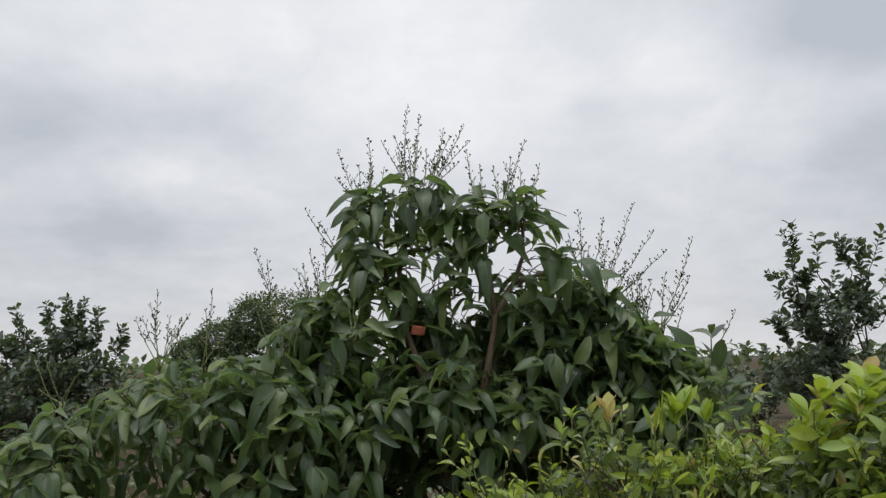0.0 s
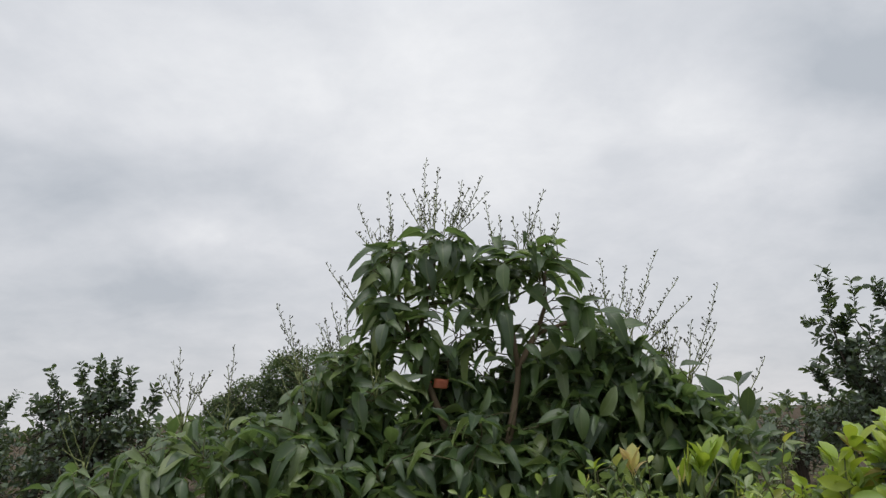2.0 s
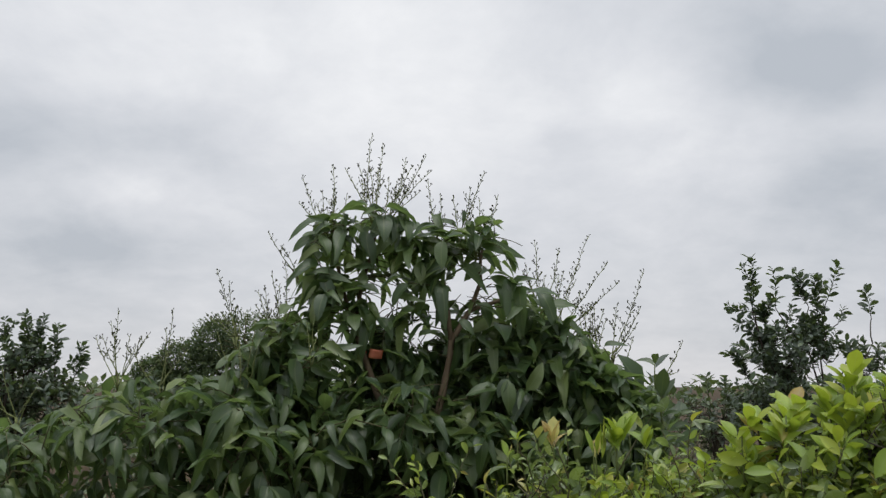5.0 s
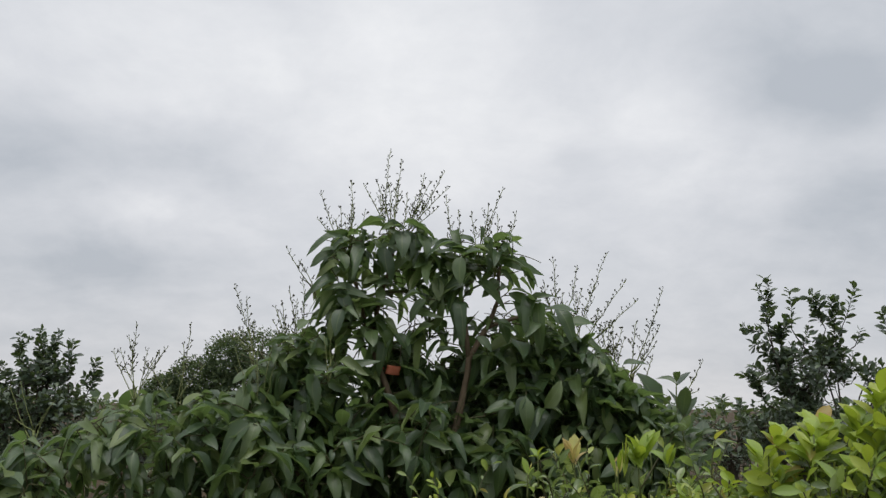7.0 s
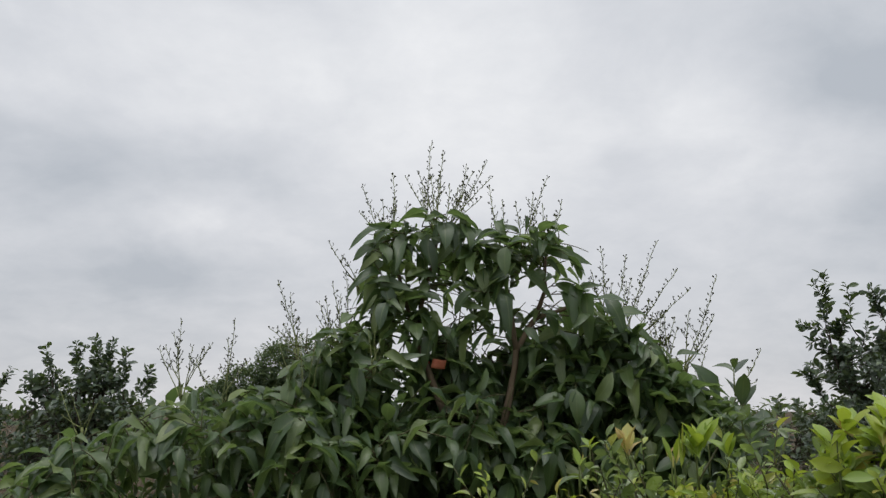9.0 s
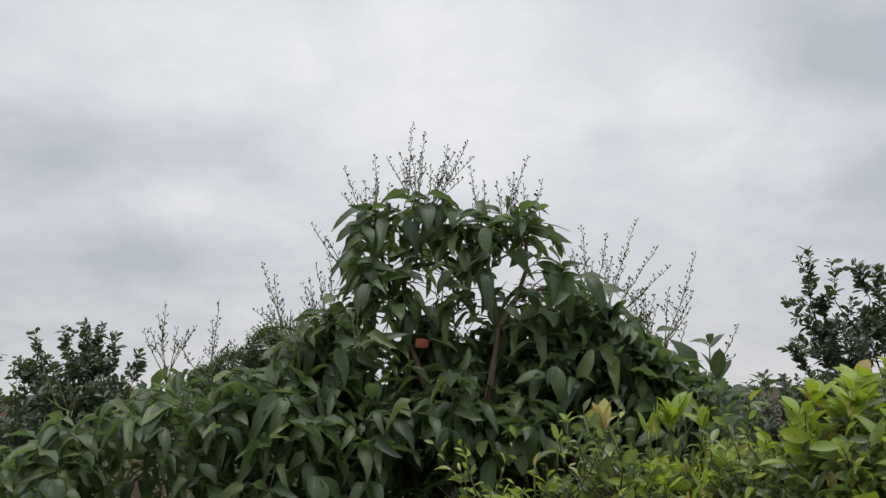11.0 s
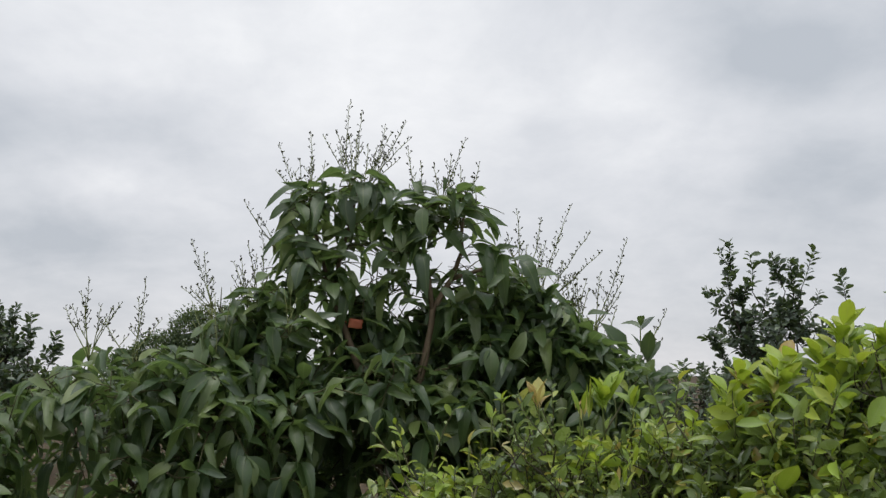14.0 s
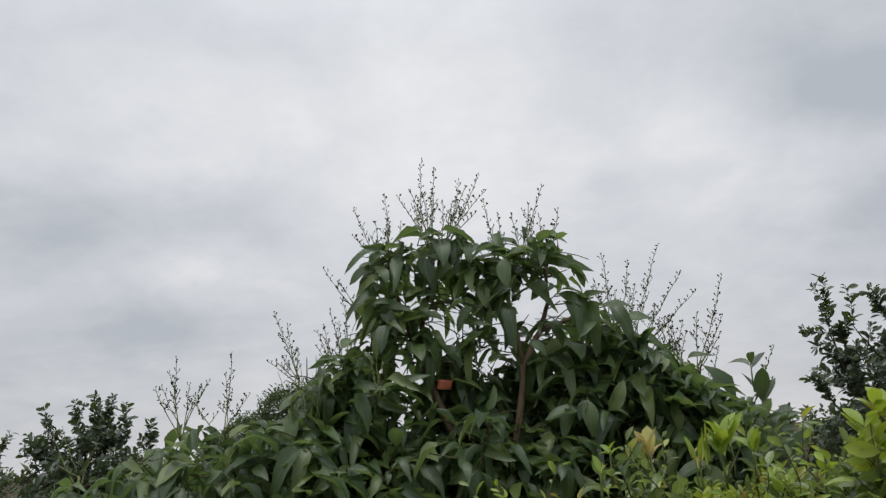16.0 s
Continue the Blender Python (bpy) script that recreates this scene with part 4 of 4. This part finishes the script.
rng = random.Random(77)
front = citrus_bush("citrus_bush", "bushy lime shrub with small mid-green leaves and copper new shoots", "shrub", (0.45, 1.75, -0.03),
                    [((0.40, 1.70, 1.28), (0.22, 0.20, 0.10), 200), ((0.12, 1.70, 1.21), (0.16, 0.18, 0.11), 110), ((0.60, 1.66, 1.295), (0.17, 0.20, 0.105), 180), ((0.71, 1.60, 1.315), (0.13, 0.16, 0.09), 110),
                     ((0.40, 1.60, 1.13), (0.34, 0.26, 0.14), 230), ((0.62, 1.50, 1.10), (0.34, 0.18, 0.14), 150), ((0.45, 1.92, 1.15), (0.34, 0.16, 0.18), 60), ((0.35, 1.70, 0.92), (0.4, 0.25, 0.16), 80), ((0.40, 1.78, 0.55), (0.42, 0.32, 0.28), 70), ((0.57, 1.46, 1.22), (0.14, 0.06, 0.09), 60), ((0.64, 1.75, 1.35), (0.10, 0.10, 0.05), 26)], 5, size=0.030, reach=(0.06, 0.15), per=(7, 12), strays=30, bare=60,
                    fresh_share=0.3, group="citrus bushes in the foreground",
                    leaders=[((0.50, 1.85, 1.34), (0.63, 1.88, 1.52), 5, 0.045), ((0.36, 1.68, 1.33), (0.325, 1.67, 1.43), 5, 0.036),
                             ((0.21, 1.70, 1.28), (0.19, 1.75, 1.345), 4, 0.045), ((0.27, 1.67, 1.33), (0.25, 1.66, 1.43), 5, 0.035)])
upright_leaves(front, rng, (0.322, 1.67, 1.412), 5, 0.062, COPPER, 0.3, "copper_leaf", CITRUS_SHAPES)
upright_leaves(front, rng, (0.625, 1.88, 1.505), 4, 0.078, FAR_LEAF, 0.4, "leaf")
upright_leaves(front, rng, (0.612, 1.88, 1.585), 3, 0.05, FAR_LEAF, 0.9, "leaf")
for p, n in (((0.58, 1.88, 1.47), 5), ((0.62, 1.86, 1.44), 6), ((0.665, 1.88, 1.45), 6), ((0.55, 1.90, 1.41), 5), ((0.60, 1.84, 1.39), 6), ((0.66, 1.86, 1.39), 6)):
    upright_leaves(front, rng, p, n, 0.062, LONGAN, 1.3, "leaf", scatter=0.02)
upright_leaves(front, rng, (0.444, 1.62, 1.408), 10, 0.064, YOUNG, 0.3, shapes=CITRUS_SHAPES, scatter=0.012)
upright_leaves(front, rng, (0.405, 1.63, 1.400), 6, 0.056, YOUNG, 0.3, shapes=SLENDER_SHAPES, scatter=0.012)
upright_leaves(front, rng, (0.412, 1.69, 1.39), 6, 0.04, COPPER, 0.4, "copper_leaf", SLENDER_SHAPES, 0.014)
upright_leaves(front, rng, (0.173, 1.60, 1.350), 1, 0.046, YOUNG, 0.08, shapes=YOUNG_SHAPES)
upright_leaves(front, rng, (0.225, 1.66, 1.395), 2, 0.034, YOUNG, 0.4, shapes=YOUNG_SHAPES)
for p, n in (((0.424, 1.450, 1.284), 6), ((0.447, 1.480, 1.316), 5), ((0.618, 1.420, 1.343), 5)):
    upright_leaves(front, rng, p, n, 0.036, YOUNG, 0.5, shapes=SLENDER_SHAPES, scatter=0.008)
upright_leaves(front, rng, (0.247, 1.66, 1.425), 3, 0.032, YOUNG)
upright_leaves(front, rng, (0.52, 1.68, 1.41), 4, 0.05, YOUNG)
near = citrus_bush("citrus_bush", "dense lime shrub with fresh yellow-green shoots on top", "shrub", (0.95, 1.42, -0.03),
                   [((0.72, 1.40, 1.38), (0.16, 0.18, 0.10), 160), ((0.92, 1.38, 1.44), (0.18, 0.20, 0.125), 240),
                    ((0.80, 1.30, 1.24), (0.28, 0.22, 0.14), 230), ((0.86, 1.22, 1.33), (0.20, 0.10, 0.11), 110), ((1.0, 1.62, 1.2), (0.34, 0.16, 0.22), 50), ((0.95, 1.40, 1.0), (0.42, 0.25, 0.16), 80), ((0.98, 1.45, 0.6), (0.42, 0.32, 0.28), 70)], 6, size=0.036, reach=(0.06, 0.14), per=(8, 12), bare=40,
                   fresh_share=0.6, group="citrus bushes in the foreground",
                   leaders=[((0.66, 1.40, 1.42), (0.68, 1.38, 1.49), 5, 0.05), ((1.05, 1.4, 1.5), (1.09, 1.38, 1.57), 6, 0.05)])
for x, y, z, n, s in ((0.63, 1.40, 1.455, 6, 0.06), (0.69, 1.38, 1.465, 8, 0.07), (0.75, 1.36, 1.475, 8, 0.07), (0.80, 1.36, 1.51, 6, 0.07), (0.86, 1.34, 1.51, 7, 0.06), (0.73, 1.3, 1.42, 6, 0.06), (0.66, 1.34, 1.44, 6, 0.06), (0.95, 1.32, 1.53, 5, 0.055), (0.77, 1.32, 1.46, 6, 0.062), (0.84, 1.30, 1.46, 5, 0.058), (0.60, 1.38, 1.425, 6, 0.055), (0.662, 1.34, 1.462, 6, 0.06), (0.783, 1.34, 1.53, 6, 0.068)):
    upright_leaves(near, rng, (x, y, z), n + 2, s * 0.84, YOUNG, 0.8, shapes=YOUNG_SHAPES, scatter=0.012)
upright_leaves(near, rng, (0.93, 1.36, 1.575), 6, 0.062, CITRUS, 1.3, "leaf", YOUNG_SHAPES)
upright_leaves(near, rng, (0.932, 1.36, 1.61), 1, 0.036, COPPER, 0.1, "copper_leaf", YOUNG_SHAPES)
citrus_bush("citrus_bush", "lime shrub with a bare dark twig rising above it", "shrub", (1.5, 1.5, -0.03),
            [((1.42, 1.48, 1.49), (0.2, 0.2, 0.16), 140), ((1.16, 1.42, 1.45), (0.18, 0.20, 0.14), 230), ((1.12, 1.36, 1.25), (0.24, 0.22, 0.16), 240), ((1.24, 1.46, 1.50), (0.12, 0.16, 0.11), 70), ((1.45, 1.48, 1.2), (0.24, 0.24, 0.18), 80), ((1.48, 1.5, 0.75), (0.32, 0.3, 0.32), 60)], 16, size=0.038, mature=SHADED_CITRUS, fresh=CITRUS, fresh_share=0.15, single=200, bare=30,
            group="citrus bushes in the foreground", per=(8, 11),
            leaders=[((1.36, 1.45, 1.60), (1.19, 1.45, 1.745), 12, 0.042), ((1.40, 1.46, 1.62), (1.28, 1.44, 1.72), 8, 0.045)])

# ---- orchard behind ----
FAR = dict(shapes=FAR_SHAPES, mature=FAR_LEAF, fresh=FAR_LEAF, single=0)
citrus_bush("orchard_tree", "dark citrus tree with upright leafy shoots against the sky", "tree", (5.1, 9.95, -0.05),
            [((4.86, 9.90, 1.98), (0.42, 0.45, 0.40), 85), ((5.31, 9.90, 2.17), (0.34, 0.3, 0.26), 40), ((5.89, 9.90, 1.98), (0.4, 0.3, 0.25), 22), ((5.1, 9.95, 1.35), (0.85, 0.6, 0.45), 90), ((5.6, 9.9, 1.0), (0.9, 0.7, 0.5), 50), ((4.6, 9.9, 1.4), (0.6, 0.5, 0.4), 60)], 9, size=0.085,
            reach=(0.14, 0.3), per=(11, 15), **FAR,
            leaders=[((4.483, 9.9, 2.471), (4.516, 9.9, 3.134), 26, 0.1),
                     ((4.788, 9.9, 2.516), (4.774, 9.9, 3.016), 14, 0.1),
                     ((5.22, 9.9, 2.52), (5.087, 9.9, 2.964), 18, 0.1),
                     ((5.335, 9.9, 2.301), (5.32, 9.9, 2.944), 26, 0.1),
                     ((5.438, 9.9, 2.56), (5.635, 9.9, 3.044), 14, 0.1),
                     ((5.581, 9.9, 2.316), (5.674, 9.9, 2.525), 9, 0.1),
                     ((4.523, 9.9, 2.449), (4.165, 9.9, 2.523), 14, 0.1),
                     ((4.525, 9.9, 2.374), (4.277, 9.9, 2.297), 12, 0.1),
                     ((4.643, 9.9, 1.986), (4.438, 9.9, 2.221), 16, 0.1),
                     ((4.619, 9.9, 1.911), (4.247, 9.9, 2.037), 14, 0.1),
                     ((4.418, 9.9, 1.583), (4.145, 9.9, 1.958), 18, 0.1),
                     ((6.025, 9.9, 2.395), (5.963, 9.9, 2.748), 14, 0.1),
                     ((4.903, 9.9, 2.249), (5.003, 9.9, 2.53), 12, 0.1),
                     ((4.648, 9.9, 2.258), (4.626, 9.9, 2.555), 20, 0.1),
                     ((5.232, 9.9, 2.045), (5.169, 9.9, 2.391), 20, 0.1)])
citrus_bush("orchard_tree", "dark citrus tree with several upright leafy shoots", "tree", (-5.8, 13.1, -0.05),
            [((-5.7, 13, 1.6), (0.75, 0.7, 0.5), 90), ((-6.3, 13, 1.2), (0.9, 0.7, 0.6), 90), ((-5.1, 13, 1.2), (0.7, 0.7, 0.5), 80), ((-5.6, 13, 2.05), (0.42, 0.4, 0.28), 45), ((-6.4, 13, 1.9), (0.4, 0.4, 0.25), 30), ((-5.9, 12.8, 0.8), (1.3, 0.7, 0.45), 90)], 10, size=0.108,
            reach=(0.18, 0.35), per=(9, 13), **FAR,
            leaders=[((-6.3, 13, 1.8), (-6.49, 13, 2.5), 20, 0.108), ((-5.9, 13, 2.0), (-6.0, 13, 2.55), 20, 0.108), ((-5.6, 13, 2.0), (-5.69, 13, 2.63), 24, 0.108),
                     ((-5.5, 13, 2.0), (-5.42, 13, 2.57), 22, 0.108), ((-5.2, 13, 1.8), (-5.19, 13, 2.44), 20, 0.108), ((-4.9, 13, 1.6), (-4.81, 13, 2.17), 16, 0.108)])
citrus_bush("orchard_tree", "broad dark citrus tree in the orchard row", "tree", (-8.1, 13.3, -0.05),
            [((-8.0, 13.2, 1.5), (0.95, 0.8, 0.55), 110), ((-7.6, 13, 1.0), (0.8, 0.7, 0.5), 60)], 11, size=0.108, reach=(0.18, 0.35), per=(9, 13), **FAR,
            leaders=[((-7.3, 13, 1.6), (-7.0, 13, 2.15), 18, 0.108), ((-7.7, 13, 1.8), (-7.6, 13, 2.3), 18, 0.108)])
row = citrus_bush("orchard_tree", "low dark green citrus tree in the orchard row", "tree", (0, 0, -0.05),
                  [((0, 0, 1.0), (0.9, 0.8, 0.55), 100), ((0.2, 0, 0.7), (0.8, 0.7, 0.4), 40)], 12, size=0.11, reach=(0.18, 0.35), per=(8, 11), group="orchard rows", **FAR,
                  leaders=[((0.2, 0, 1.3), (0.25, 0, 1.75), 14, 0.125), ((-0.3, 0, 1.3), (-0.4, 0, 1.62), 12, 0.125)])
spots = [(x + random.uniform(-0.4, 0.4), y + random.uniform(-0.3, 0.3)) for y, xs in ((16.2, (-13, -10.4, -7.6, -4.6, -1.8, 1.2, 3.8, 6.3, 8.8, 11.4)), (20, (-15, -12, -9, -6, -3, 0, 3, 6, 9, 12, 15))) for x in xs]
row.matrix_basis = pose(*spots[0], -0.05, 0, 0, 40)
for k, (x, y) in enumerate(spots[1:]):
    copy_thing(row, pose(x, y, -0.05, 0, 0, 77 * k))


# ---- far woods ----
def woodland_tree(label, base, lobes, size, n, seed):
    rng = random.Random(seed)
    tree = thing("woodland_tree", base, label, "tree")
    lv, trunk = Leaves(CLUMP_SHAPES, WOOD_LEAF), Tubes()
    top = np.array(lobes[0][0], float)
    trunk.add(bowed(rng, base, top, 0.03, 5), 0.28, 0.12, 8)
    for c, r in lobes:
        c, r = np.array(c, float), np.array(r, float)
        trunk.add(bowed(rng, np.array(base) + (top - np.array(base)) * 0.45, c, 0.08, 4), 0.12, 0.04, 5)
        for _ in range(n):
            b = ball(rng)
            b = b / np.linalg.norm(b) * rng.uniform(0.6, 1.0) * (1.15 if rng.random() < 0.1 else 1.0)
            p = c + b * r * (1 + 0.3 * noise.noise(tuple(b * 3 + c)) + 0.12 * noise.noise(tuple(b * 8 + c)))
            lv.add(rng, p, unit(b + np.array([rng.uniform(-1, 1) for _ in range(3)])), unit(b + UP), size * rng.uniform(0.5, 1.2))
    part("trunk", trunk.mesh("trunk", DARK_BARK, base), tree)
    lv.finish(tree, 0, "leaf", "crown")


woodland_tree("large dark broadleaf tree beyond the orchard", (-7.6, 42, -0.1),
              [((-7.2, 42, 3.9), (2.0, 2.2, 1.3)), ((-8.9, 42, 3.5), (1.2, 1.6, 1.4)), ((-10.4, 42, 2.6), (1.4, 1.4, 1.2)), ((-11.9, 42, 2.0), (1.0, 1.4, 0.9)), ((-5.4, 42, 3.2), (1.8, 2, 1.7)), ((-8.0, 42, 1.8), (3.6, 2, 1.5))], 0.17, 5600, 31)


def far_treeline():
    rng = random.Random(41)
    lv = Leaves(CLUMP_SHAPES, WOOD_LEAF)
    for _ in range(7000):
        a, r = rng.uniform(-math.pi, math.pi), rng.uniform(90, 150)
        h = 2.2 + 1.3 * noise.noise((a * 14, 0, 0)) + 0.6 * noise.noise((a * 60, 3, 0))
        p = np.array([math.sin(a) * r, math.cos(a) * r, rng.random() ** 0.7 * h])
        lv.add(rng, p, ball(rng), UP, rng.uniform(1.0, 2.2))
    holder = thing("far_treeline", (0, 0, 0), "low dark treeline along the horizon", "woods", kind="stuff")
    lv.finish(holder, 0, "leaf", "treeline")


far_treeline()
